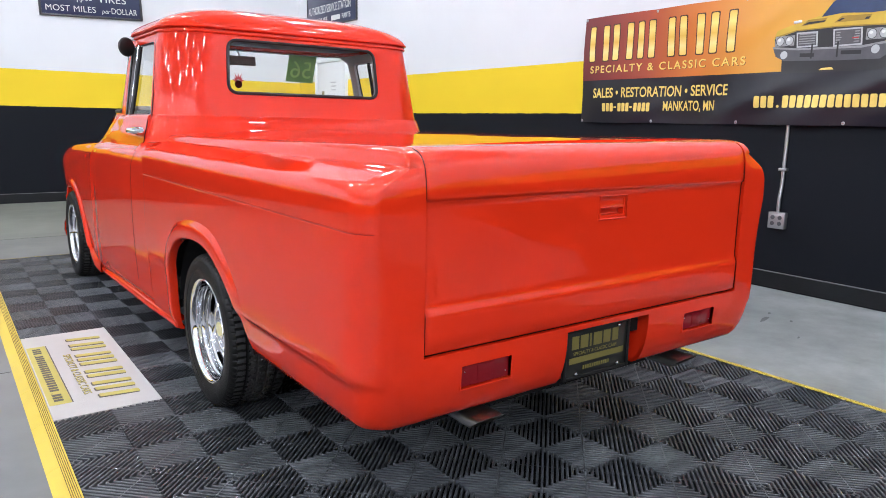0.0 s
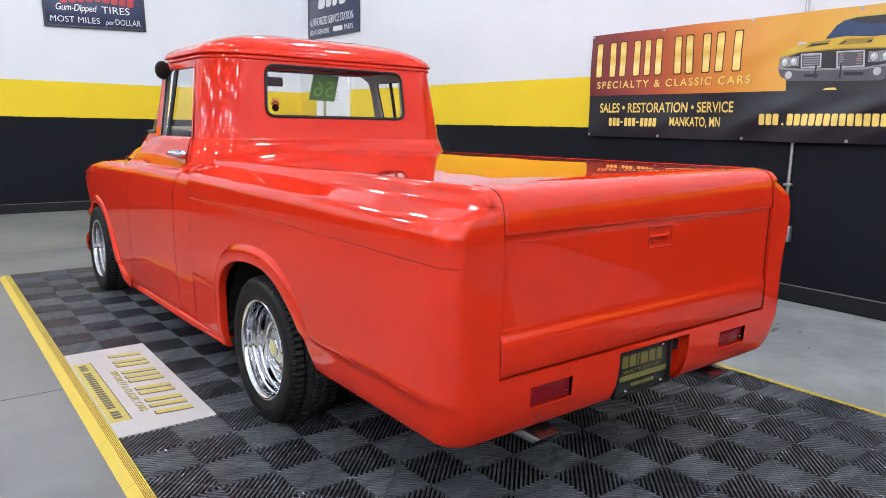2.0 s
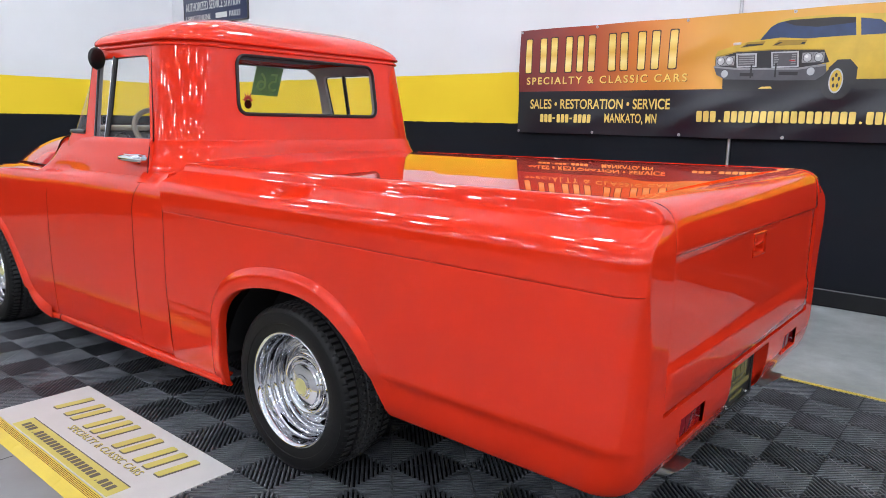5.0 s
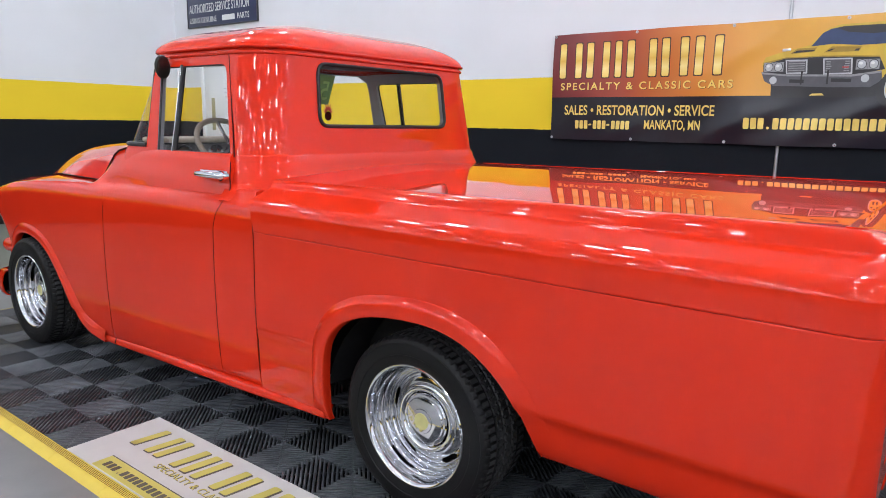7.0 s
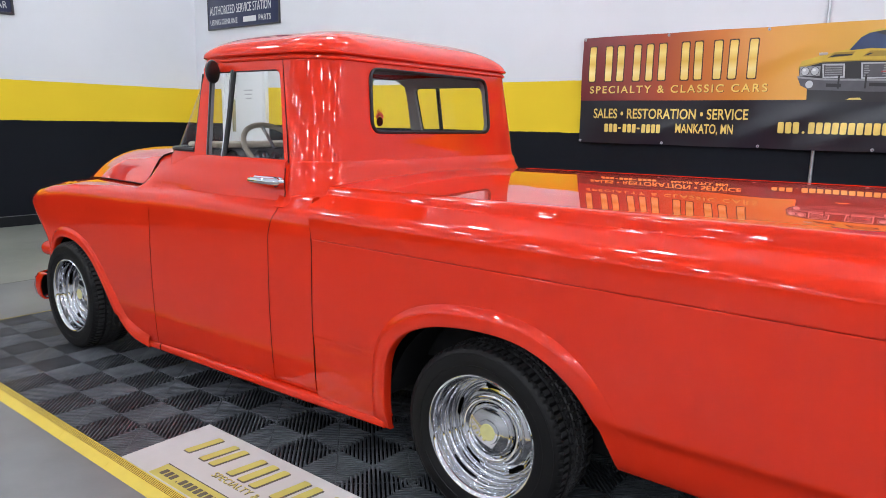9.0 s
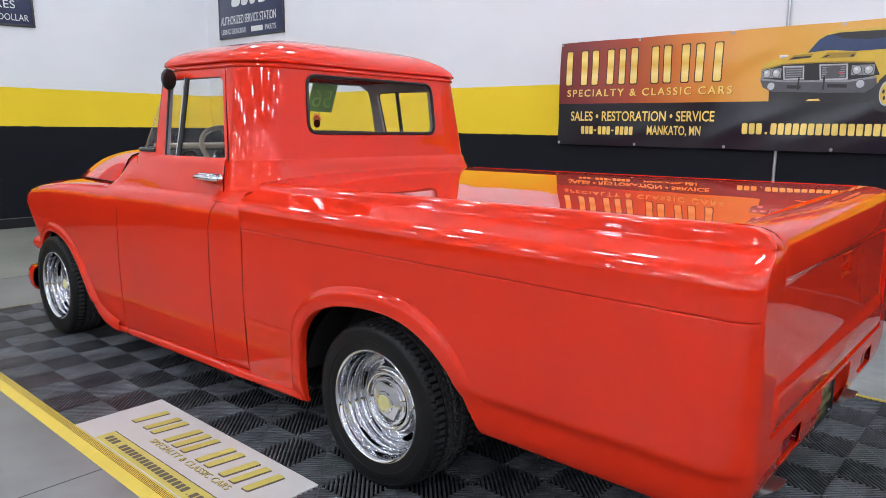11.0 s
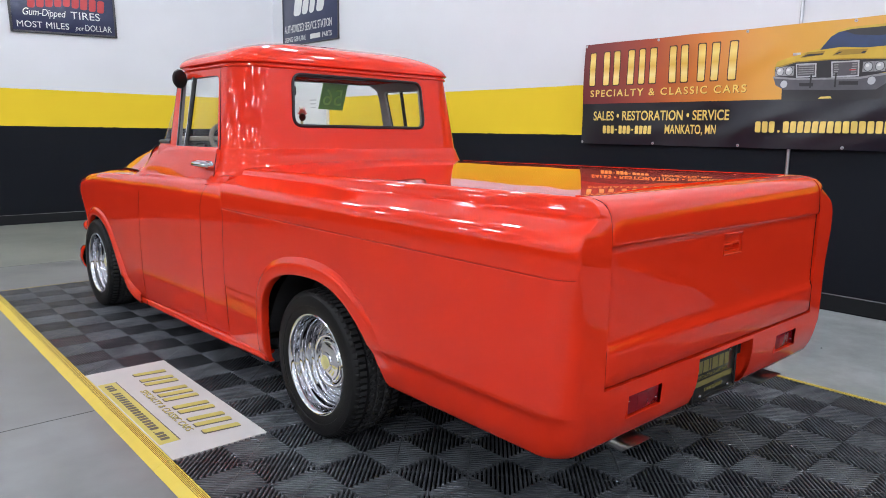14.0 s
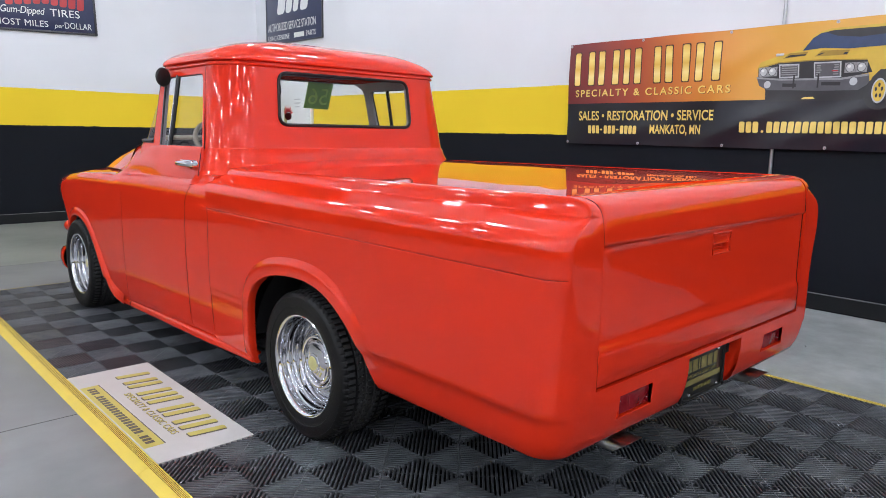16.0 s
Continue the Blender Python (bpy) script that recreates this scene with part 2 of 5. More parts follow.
INKWHITE = plain("sign_white", (0.66, 0.67, 0.66), 0.4, 0, 0, 0.08, 20)
INKRED = plain("sign_red", (0.42, 0.03, 0.035), 0.4, 0, 0, 0.1, 20)
TUBE = glow("lamp_diffuser", (0.93, 0.97, 1.06), LAMP)
GREENCARD = plain("green_card", (0.34, 0.50, 0.24), 0.5, 0, 0, 0.1, 30)
GREENINK = plain("green_ink", (0.74, 0.90, 0.46), 0.5, 0, 0, 0.1, 30)

for m, s in ((RUBBER, 0.2), (DARK, 0.1), (BASEB, 0.25), (SEAL, 0.35), (GAP, 0.05), (SEAMSHADE, 0.05), (TILELOW, 0.1), (TILE, 0.55)):
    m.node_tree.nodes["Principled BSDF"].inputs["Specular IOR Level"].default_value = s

for m, c in ((GREENCARD, (0.34, 0.50, 0.24, 1)), (GREENINK, (0.74, 0.90, 0.46, 1))):
    nt_ = m.node_tree
    tr, mx = nt_.nodes.new("ShaderNodeBsdfTranslucent"), nt_.nodes.new("ShaderNodeMixShader")
    tr.inputs[0].default_value, mx.inputs[0].default_value = c, 0.68
    nt_.links.new(nt_.nodes["Principled BSDF"].outputs[0], mx.inputs[1])
    nt_.links.new(tr.outputs[0], mx.inputs[2])
    nt_.links.new(mx.outputs[0], nt_.nodes["Material Output"].inputs["Surface"])


# ---- building helpers ----
def finish(bm, material, angle=35, smooth=True):
    me = bpy.data.meshes.new("mesh")
    bm.normal_update()
    bm.to_mesh(me)
    bm.free()
    for m in (material if isinstance(material, (list, tuple)) else [material]):
        me.materials.append(m)
    if smooth:
        me.polygons.foreach_set("use_smooth", [True] * len(me.polygons))
        me.set_sharp_from_angle(angle=radians(angle))
    return me


def part(name, bm, material, parent, label="", angle=35, smooth=True):
    ob = new(name, bm if isinstance(bm, bpy.types.Mesh) else finish(bm, material, angle, smooth))
    ob.data.name = name
    ob.parent = parent
    if label:
        ob["label"] = label
    return ob


def thing(name, label, category, at=(0, 0, 0), group="", kind="", turn=0.0):
    ob = new(name)
    ob.matrix_basis = pose(*at, 0, 0, turn)
    return tagged(ob, label, category, group, kind)


def grid(rows, bm=None, close_u=False, close_v=False, mat=0):
    """Quads between rows of points."""
    bm = bm or bmesh.new()
    vs = [[bm.verts.new(p) for p in r] for r in rows]
    nu, nv = len(vs), len(vs[0])
    for i in range(nu if close_u else nu - 1):
        for j in range(nv if close_v else nv - 1):
            q = (vs[i][j], vs[(i + 1) % nu][j], vs[(i + 1) % nu][(j + 1) % nv], vs[i][(j + 1) % nv])
            f = bm.faces.new(q)
            f.material_index = mat
    return bm


def box(x0, x1, y0, y1, z0, z1, bev=0.0, bm=None, seg=2):
    bm2 = bmesh.new()
    bmesh.ops.create_cube(bm2, size=1, matrix=Matrix.Translation(((x0 + x1) / 2, (y0 + y1) / 2, (z0 + z1) / 2)) @ Matrix.Diagonal((x1 - x0, y1 - y0, z1 - z0, 1)))
    if bev:
        bmesh.ops.bevel(bm2, geom=bm2.edges[:], offset=bev, segments=seg, affect="EDGES", profile=0.5)
    if bm is None:
        return bm2
    me = bpy.data.meshes.new("t")
    bm2.to_mesh(me)
    bm2.free()
    bm.from_mesh(me)
    bpy.data.meshes.remove(me)
    return bm


def smooth_line(pts, n):
    """Catmull-Rom through the points, n samples evenly by length."""
    p = [Vector(q) for q in pts]
    p = [p[0] * 2 - p[1], *p, p[-1] * 2 - p[-2]]
    out = []
    for i in range(1, len(p) - 2):
        for k in range(12):
            t = k / 12
            a, b, c, d = p[i - 1], p[i], p[i + 1], p[i + 2]
            out.append(0.5 * (2 * b + (c - a) * t + (2 * a - 5 * b + 4 * c - d) * t * t + (3 * b - a - 3 * c + d) * t ** 3))
    out.append(p[-2])
    run = [0.0]
    for a, b in zip(out, out[1:]):
        run.append(run[-1] + (b - a).length)
    res, j = [], 0
    for i in range(n):
        s = run[-1] * i / (n - 1)
        while j < len(run) - 2 and run[j + 1] < s:
            j += 1
        f = (s - run[j]) / max(1e-9, run[j + 1] - run[j])
        res.append(out[j].lerp(out[j + 1], min(1, f)))
    return res


def lerp_table(t, rows):
    """Smooth interpolation in a table of (t, values...)."""
    if t <= rows[0][0]:
        return rows[0][1:]
    for a, b in zip(rows, rows[1:]):
        if t <= b[0]:
            f = (t - a[0]) / (b[0] - a[0])
            return tuple(u + (v - u) * f for u, v in zip(a[1:], b[1:]))
    return rows[-1][1:]


def tube(path, r, closed=False, n=8, bm=None, flat=1.0):
    """A round (or flattened) bar along a path."""
    path = [Vector(p) for p in path]
    rows, m = [], len(path)
    up0 = None
    for i, p in enumerate(path):
        a = path[(i - 1) % m] if closed or i else p
        b = path[(i + 1) % m] if closed or i < m - 1 else p
        d = (b - a).normalized()
        ref = Vector((0, 0, 1)) if up0 is None else up0
        if abs(d.dot(ref)) > 0.98:
            ref = Vector((1, 0, 0))
        s = d.cross(ref).normalized()
        u = s.cross(d).normalized()
        up0 = u
        rows.append([p + (s * math.cos(k * math.tau / n) + u * math.sin(k * math.tau / n) * flat) * r for k in range(n)])
    bm = grid(rows, bm, closed, True)
    if not closed:
        bm.verts.ensure_lookup_table()
        base = len(bm.verts) - m * n
        bm.faces.new([bm.verts[base + k] for k in range(n)][::-1])
        bm.faces.new([bm.verts[base + (m - 1) * n + k] for k in range(n)])
    return bm


def lathe(profile, axis="x", n=64, bm=None, mat=0):
    """Turn (radius, along) pairs round an axis."""
    rows = []
    for r, a in profile:
        row = []
        for k in range(n):
            c, s = math.cos(k * math.tau / n) * r, math.sin(k * math.tau / n) * r
            row.append((a, c, s) if axis == "x" else (c, a, s) if axis == "y" else (c, s, a))
        rows.append(row)
    return grid(rows, bm, False, True, mat)


def prism(poly, axis, a, b):
    """A solid from a polygon in the two other axes, between a and b on axis."""
    bm = bmesh.new()
    def at(p, v):
        return (v, *p) if axis == "x" else (p[0], v, p[1]) if axis == "y" else (*p, v)
    lo, hi = [bm.verts.new(at(p, a)) for p in poly], [bm.verts.new(at(p, b)) for p in poly]
    n = len(poly)
    bm.faces.new(lo)
    bm.faces.new(hi[::-1])
    for i in range(n):
        bm.faces.new((lo[i], hi[i], hi[(i + 1) % n], lo[(i + 1) % n]))
    bmesh.ops.recalc_face_normals(bm, faces=bm.faces)
    return bm


def rounded(poly, r, seg=6):
    """A polygon with its corners rounded."""
    out, n = [], len(poly)
    for i in range(n):
        p, a, b = Vector(poly[i]), Vector(poly[i - 1]), Vector(poly[(i + 1) % n])
        u, v = (a - p), (b - p)
        k = min(r, u.length * 0.45, v.length * 0.45)
        u, v = p + u.normalized() * k, p + v.normalized() * k
        for s in range(seg + 1):
            t = s / seg
            out.append(tuple(u * (1 - t) ** 2 + p * 2 * t * (1 - t) + v * t * t))
    return out


def solid_cut(bm, thick, cutters, materials, angle=35, inner=0, cut=-1):
    """A sheet made thick (inwards), with solids cut out of it; returns a mesh."""
    me = finish(bm, materials, angle)
    ob = new("work", me)
    made = [ob]
    if thick:
        s = ob.modifiers.new("s", "SOLIDIFY")
        s.thickness, s.offset, s.use_even_offset = thick, -1, True
        s.material_offset, s.material_offset_rim = inner, 0
    for c in cutters:
        co = new("cut", finish(c, materials))
        co.data.polygons.foreach_set("material_index", [cut % len(materials)] * len(co.data.polygons))
        made.append(co)
        b = ob.modifiers.new("b", "BOOLEAN")
        b.operation, b.object, b.solver = "DIFFERENCE", co, "EXACT"
    deps = bpy.context.evaluated_depsgraph_get()
    res = bpy.data.meshes.new_from_object(ob.evaluated_get(deps), depsgraph=deps)
    if len(res.polygons) < 20 < len(me.polygons):
        for b in ob.modifiers:
            if b.type == "BOOLEAN":
                b.solver = "FAST"
        deps = bpy.context.evaluated_depsgraph_get()
        res = bpy.data.meshes.new_from_object(ob.evaluated_get(deps), depsgraph=deps)
    for o in made:
        old = o.data
        bpy.data.objects.remove(o)
        bpy.data.meshes.remove(old)
    res.polygons.foreach_set("use_smooth", [True] * len(res.polygons))
    res.set_sharp_from_angle(angle=radians(angle))
    return res


def mirrored(me):
    m2 = me.copy()
    m2.transform(Matrix.Diagonal((-1, 1, 1, 1)))
    m2.flip_normals()
    return m2


def words(text, size, material, parent, m, name="word", squeeze=1.0, spacing=1.0, depth=0.0006, shear=0.0, offset=0.0, warp=None):
    """Lettering in the built-in font from a left baseline, one mesh a word, in the local xy plane at pose m."""
    cu = bpy.data.curves.new("t", "FONT")
    cu.body, cu.size, cu.extrude, cu.space_character, cu.shear, cu.offset = text, size, depth, spacing, shear, offset
    ob = new("t", cu)
    deps = bpy.context.evaluated_depsgraph_get()
    me = bpy.data.meshes.new_from_object(ob.evaluated_get(deps), depsgraph=deps)
    bpy.data.objects.remove(ob)
    bpy.data.curves.remove(cu)
    co = [v.co.copy() for v in me.vertices]
    root = list(range(len(co)))
    def find(i):
        while root[i] != i:
            root[i] = root[root[i]]
            i = root[i]
        return i
    for e in me.edges:
        root[find(e.vertices[0])] = find(e.vertices[1])
    span = {}
    for i, v in enumerate(co):
        r = find(i)
        x0, x1 = span.get(r, (9e9, -9e9))
        span[r] = (min(x0, v.x), max(x1, v.x))
    word, end, n = {}, None, 0
    for r, (x0, x1) in sorted(span.items(), key=lambda k: k[1]):
        if end is not None and x0 - end > 0.17 * size:
            n += 1
        word[r] = n
        end = max(x1, end if end is not None else x1)
    polys = [tuple(q.vertices) for q in me.polygons]
    bpy.data.meshes.remove(me)
    made = []
    for k in range(n + 1):
        own = [q for q in polys if word[find(q[0])] == k]
        ids = sorted({i for q in own for i in q})
        at = {i: j for j, i in enumerate(ids)}
        pts = [Vector((co[i].x * squeeze, co[i].y, co[i].z)) for i in ids]
        me = bpy.data.meshes.new(name)
        me.from_pydata([warp(v) if warp else v for v in pts], [], [[at[i] for i in q] for q in own])
        me.materials.append(material)
        made.append(part(name, me, material, parent))
        made[-1].matrix_basis = m
    return made


def bars(spans, h, material, parent, m, name="lettering_bar", depth=0.001):
    """Plain bars for writing: spans of (x0, x1), height h."""
    for x0, x1 in spans:
        part(name, box(x0, x1, 0, h, 0, depth), material, parent, smooth=False).matrix_basis = m


# ---- the hall ----
def slab(name, x0, x1, y0, y1, z0, z1, material, label, cat):
    ob = part(name, box(x0, x1, y0, y1, z0, z1), material, None, smooth=False)
    return tagged(ob, label, cat, kind="structure")


slab("wall_east", WALL_X, WALL_X + 0.2, BACK_Y, WALL_Y + 0.2, CONC - 0.1, CEIL, WALL, "painted wall with white top, yellow band and black dado", "wall")
slab("wall_north", SIDE_X, WALL_X, WALL_Y, WALL_Y + 0.2, CONC - 0.1, CEIL, WALL, "painted end wall in white, yellow and black", "wall")
slab("wall_south", SIDE_X, WALL_X, BACK_Y - 0.2, BACK_Y, CONC - 0.1, CEIL, WALL, "painted wall behind, white over yellow over black", "wall")
slab("wall_west", SIDE_X - 0.2, SIDE_X, BACK_Y - 0.2, WALL_Y + 0.2, CONC - 0.1, CEIL, WALL, "painted far side wall, white over yellow over black", "wall")
slab("ceiling", SIDE_X, WALL_X, BACK_Y, WALL_Y, CEIL, CEIL + 0.2, CEILGREY, "plain grey showroom ceiling", "ceiling")
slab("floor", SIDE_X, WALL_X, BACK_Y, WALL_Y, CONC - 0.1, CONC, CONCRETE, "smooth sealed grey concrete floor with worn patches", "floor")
slab("baseboard_east", WALL_X - 0.012, WALL_X, BACK_Y, WALL_Y, CONC + 0.008, CONC + 0.125, BASEB, "black vinyl baseboard along the wall", "baseboard")
slab("baseboard_north", SIDE_X, WALL_X - 0.012, WALL_Y - 0.012, WALL_Y, CONC + 0.008, CONC + 0.125, BASEB, "black vinyl baseboard along the end wall", "baseboard")
slab("trim_east", WALL_X - 0.016, WALL_X - 0.001, BACK_Y, WALL_Y, CONC + 0.125, CONC + 0.131, LIP, "thin grey lip on the baseboard", "trim")
slab("trim_north", SIDE_X, WALL_X - 0.016, WALL_Y - 0.016, WALL_Y - 0.001, CONC + 0.125, CONC + 0.131, LIP, "thin grey lip on the baseboard", "trim")

# ceiling lamps in rows
lamp = thing("ceiling_lamp", "round white high-bay ceiling lamp with a bright diffuser", "lamp", (0, 0, CEIL), "ceiling lamps")
part("housing", lathe([(0.0005, 0.0), (0.05, 0.0), (0.05, -0.05), (0.10, -0.065), (0.155, -0.095), (0.16, -0.110), (0.15, -0.112)], "z", 28), WHITEWALL, lamp)
part("diffuser", lathe([(0.112, -0.108), (0.110, -0.215), (0.096, -0.240), (0.05, -0.254), (0.0005, -0.258)], "z", 28), TUBE, lamp)
spots = [(2.0 - 2.6 * i, 5.9 - 2.3 * j) for i in range(8) for j in range(9)]
lamp.matrix_basis = pose(*spots[0], CEIL)
for x, y in spots[1:]:
    copy_thing(lamp, pose(x, y, CEIL))



# ---- the pickup truck ----
W, RY, BX = 0.920, -1.345, -0.022     # bed half width, rear plane, the bed's centre off the cab's
truck = thing("pickup_truck", "lowered bright red vintage pickup truck with chrome wheels and bed cover", "truck", (TX, 0, 0))


def facing(bm, d):
    """Turn a sheet's faces towards d."""
    bm.normal_update()
    if sum(f.normal.dot(Vector(d)) * f.calc_area() for f in bm.faces) < 0:
        bmesh.ops.reverse_faces(bm, faces=bm.faces)
    return bm


def both(name, me, label="", x=0.0):
    """The same part on the truck's right (as built) and, mirrored, on its left, about x."""
    pair = part(name, me, None, truck, label), part(name, mirrored(me), None, truck, label)
    for ob in pair:
        ob.matrix_basis = pose(x, 0, 0)
    return pair


def on_bed(name, bm, material, label=""):
    """A part of the bed, built about the bed's own centre line."""
    ob = part(name, bm, material, truck, label)
    ob.matrix_basis = pose(BX, 0, 0)
    return ob


# height, inset of the side, inset of the rear, corner radius
BED = [(0.335, 0.083, 0.085, 0.07), (0.338, 0.065, 0.060, 0.08), (0.347, 0.052, 0.043, 0.09), (0.365, 0.041, 0.028, 0.10), (0.40, 0.030, 0.014, 0.10), (0.43, 0.0245, 0.007, 0.10), (0.452, 0.0215, 0.003, 0.10),
       (0.466, 0.0185, 0.0015, 0.10), (0.477, 0.0140, 0.001, 0.10), (0.486, 0.0085, 0.0, 0.10), (0.492, 0.0050, 0.0, 0.10), (0.500, 0.0026, 0.0, 0.10), (0.512, 0.0012, 0.0, 0.10), (0.53, 0.0006, 0.0, 0.10), (0.543, 0.0, 0.0, 0.10), (0.565, -0.0008, 0.0, 0.10), (0.6, -0.002, 0.0, 0.10), (0.68, -0.002, 0.0, 0.10), (0.76, -0.001, 0.0, 0.10), (0.84, 0.0, 0.0, 0.10),
       (0.876, 0.0018, 0.0, 0.10), (0.881, 0.0019, 0.0, 0.10), (0.8850, 0.002, 0.0, 0.10), (0.888, 0.0036, 0.0, 0.10), (0.8910, 0.0013, 0.0, 0.10), (0.895, 0.0013, 0.0, 0.10), (0.90, 0.0012, 0.0, 0.10), (0.93, 0.0015, 0.0, 0.10), (0.950, 0.0024, 0.0, 0.10), (0.960, 0.0034, 0.0, 0.10)]
for k in range(1, 13):      # rolled top of the bed side
    a = radians(64 * k / 12)
    BED.append((0.960 + 0.056 * math.sin(a), 0.0034 + 0.056 * (1 - math.cos(a)), 0.0, 0.05))
for k in range(1, 7):       # sloping shelf up to the foot of the cover
    BED.append((1.0103 + 0.0352 * k / 6, 0.0349 + 0.1011 * k / 6, 0.03, 0.05))
BED += [(1.0475, 0.140, 0.036, 0.03), (1.053, 0.143, 0.039, 0.03), (1.068, 0.147, 0.045, 0.03), (1.084, 0.152, 0.058, 0.03), (1.094, 0.161, 0.080, 0.026), (1.098, 0.174, 0.11, 0.022)]
GX = 0.729   # tailgate half opening
GATE = [(0.5505, 0.014), (0.5515, 0.004), (0.556, 0.0005), (0.60, -0.001), (0.640, -0.0022), (0.652, -0.0018), (0.661, 0.0005), (0.669, 0.004), (0.677, 0.0068), (0.686, 0.0085), (0.70, 0.0094), (0.78, 0.010), (0.86, 0.010), (0.94, 0.0095), (0.9595, 0.0092),
        (0.9630, 0.0072), (0.9670, 0.0020), (0.971, 0.0004), (0.977, 0.0), (1.0, 0.002), (1.03, 0.0058), (1.05, 0.0105), (1.066, 0.0178), (1.079, 0.029), (1.0885, 0.045), (1.0950, 0.067), (1.0985, 0.092), (1.0995, 0.112), (1.0995, 0.135)]


def bed_front(z):
    return lerp_table(z, [(0.3, 0.781), (0.83, 0.778), (0.91, 0.786), (0.965, 0.802), (1.01, 0.838), (1.03, 0.846), (1.1, 0.85)])[0]


def cover_fall(z, y):
    """The step and the cover sink a little towards the cab."""
    return z - min(z - 1.0475, 0.05) / 0.05 * 0.021 * max(0.0, (y + 1.222) / 2.094)


def bed_ring(z, ds, dr, r):
    """One level of the bed side: along the flank, round the rear corner, to the tailgate."""
    if z > 0.975:
        dr = lerp_table(z, GATE)[0]
    lean = max(dr, lerp_table(z, [(0.95, 0.0), (0.975, 0.001), (1.0, 0.004), (1.02, 0.009), (1.035, 0.014), (1.046, 0.018), (1.053, 0.016), (1.062, 0.018), (1.074, 0.027), (1.084, 0.040), (1.094, 0.068), (1.098, 0.11)])[0])
    crisp = lerp_table(z, [(0.70, 0.0), (0.80, 0.35), (0.885, 1.0), (1.1, 1.0)])[0]
    base = 0.0018 if 0.8855 < z < 0.891 else ds
    y_rear = RY + lean
    size = min(1.0, (W - ds - GX - 0.004) / 0.062) * lerp_table(z, [(1.01, 1.0), (1.046, 0.35), (1.053, 0.22), (1.1, 0.22)])[0]
    reach = r + (0.080 * size - r) * crisp
    pts = []
    for i in range(44):
        y0 = bed_front(z)
        u = i / 44
        y = y0 + (y_rear + reach - y0) * (u * 1.25 - 0.25 * u * u)
        k = max(0.0, min(1.0, (y + 0.1) / 0.3)) if z < 0.492 else 0.0
        zz = cover_fall(z, y) if z > 1.0475 else z - (0.492 - z) * k * 0.78
        pts.append((W - ds * (1 - 0.55 * k), y, zz))
    # a plain round below; above, the rolled side bends in and ends in a crisp edge at the post
    bend, turn = 0.090 * size, radians(55)
    for i in range(15):
        a = i / 14 * math.pi / 2
        hx = W - (ds if i < 9 else base)
        soft_ = Vector((hx - r + r * math.cos(a), y_rear + r - r * math.sin(a)))
        b = turn * min(i, 8) / 8
        hard = Vector((hx - bend * (1 - math.cos(b)), y_rear + 0.080 * size - bend * math.sin(b)))
        if i > 8:
            t, drop = (i - 8) / 6, hard.y - y_rear
            p1 = Vector((hard.x - drop * math.tan(turn), y_rear))
            p2 = p1 - Vector((0.008 * size, 0))
            hard = hard * (1 - t) ** 2 + p1 * 2 * t * (1 - t) + p2 * t * t
        p = soft_.lerp(hard, crisp)
        pts.append((p.x, p.y, z))
    x1 = pts[-1][0]
    for i in range(1, 9):
        k = i / 8
        pts.append((x1 + (GX - x1) * k, y_rear + (dr - lean) * k * k * (3 - 2 * k), z))
    return pts


REAR_ARCH = [(0.40, 0.12), (0.392, 0.26), (0.388, 0.40), (0.374, 0.49), (0.335, 0.565), (0.27, 0.62), (0.17, 0.660), (0.05, 0.680), (-0.08, 0.685), (-0.19, 0.672), (-0.285, 0.637),
             (-0.365, 0.580), (-0.43, 0.505), (-0.478, 0.415), (-0.510, 0.325), (-0.53, 0.22)]
FRONT_ARCH = [(3.105, 0.12), (3.10, 0.30), (3.09, 0.45), (3.065, 0.555), (3.02, 0.615), (2.95, 0.645), (2.87, 0.650), (2.78, 0.638), (2.70, 0.612), (2.62, 0.566), (2.54, 0.495), (2.46, 0.405), (2.37, 0.300), (2.27, 0.222), (2.15, 0.180), (2.06, 0.166), (2.0, 0.12)]


def arch_cut(path):
    fine = [(p.x, p.y) for p in smooth_line([(a, b, 0) for a, b in path], 60)]
    return prism([(path[0][0], 0.0), *fine, (path[-1][0], 0.0)], "x", 0.55, 1.2)


def tidy(poly):
    return [p for i, p in enumerate(poly) if i == 0 or (Vector(p) - Vector(poly[i - 1])).length > 1e-4]


bm = facing(grid([bed_ring(*lv) for lv in BED]), (1, -0.6, 0))


def lift_right(me):
    """Lifts the top of the bed towards the truck's right, to fit the camera's view."""
    for v in me.vertices:
        if v.co.z > 0.97:
            v.co.z += 0.020 * min(1.0, (v.co.z - 0.97) / 0.07) * max(0.0, 0.5 + 0.5 * v.co.x / 0.76)
    return me


lift_right(both("bed_side", solid_cut(bm, 0.018, [arch_cut(REAR_ARCH)], [RED, DARK], 40, 1), "", BX)[0].data)

# dark tube laid along the groove, painting in the shade of the bed seam
both("bed_seam", finish(tube(bed_ring(0.888, 0.0024, 0.0, 0.10)[1:53], 0.0010, False, 6), SEAMSHADE, 60), "", BX)

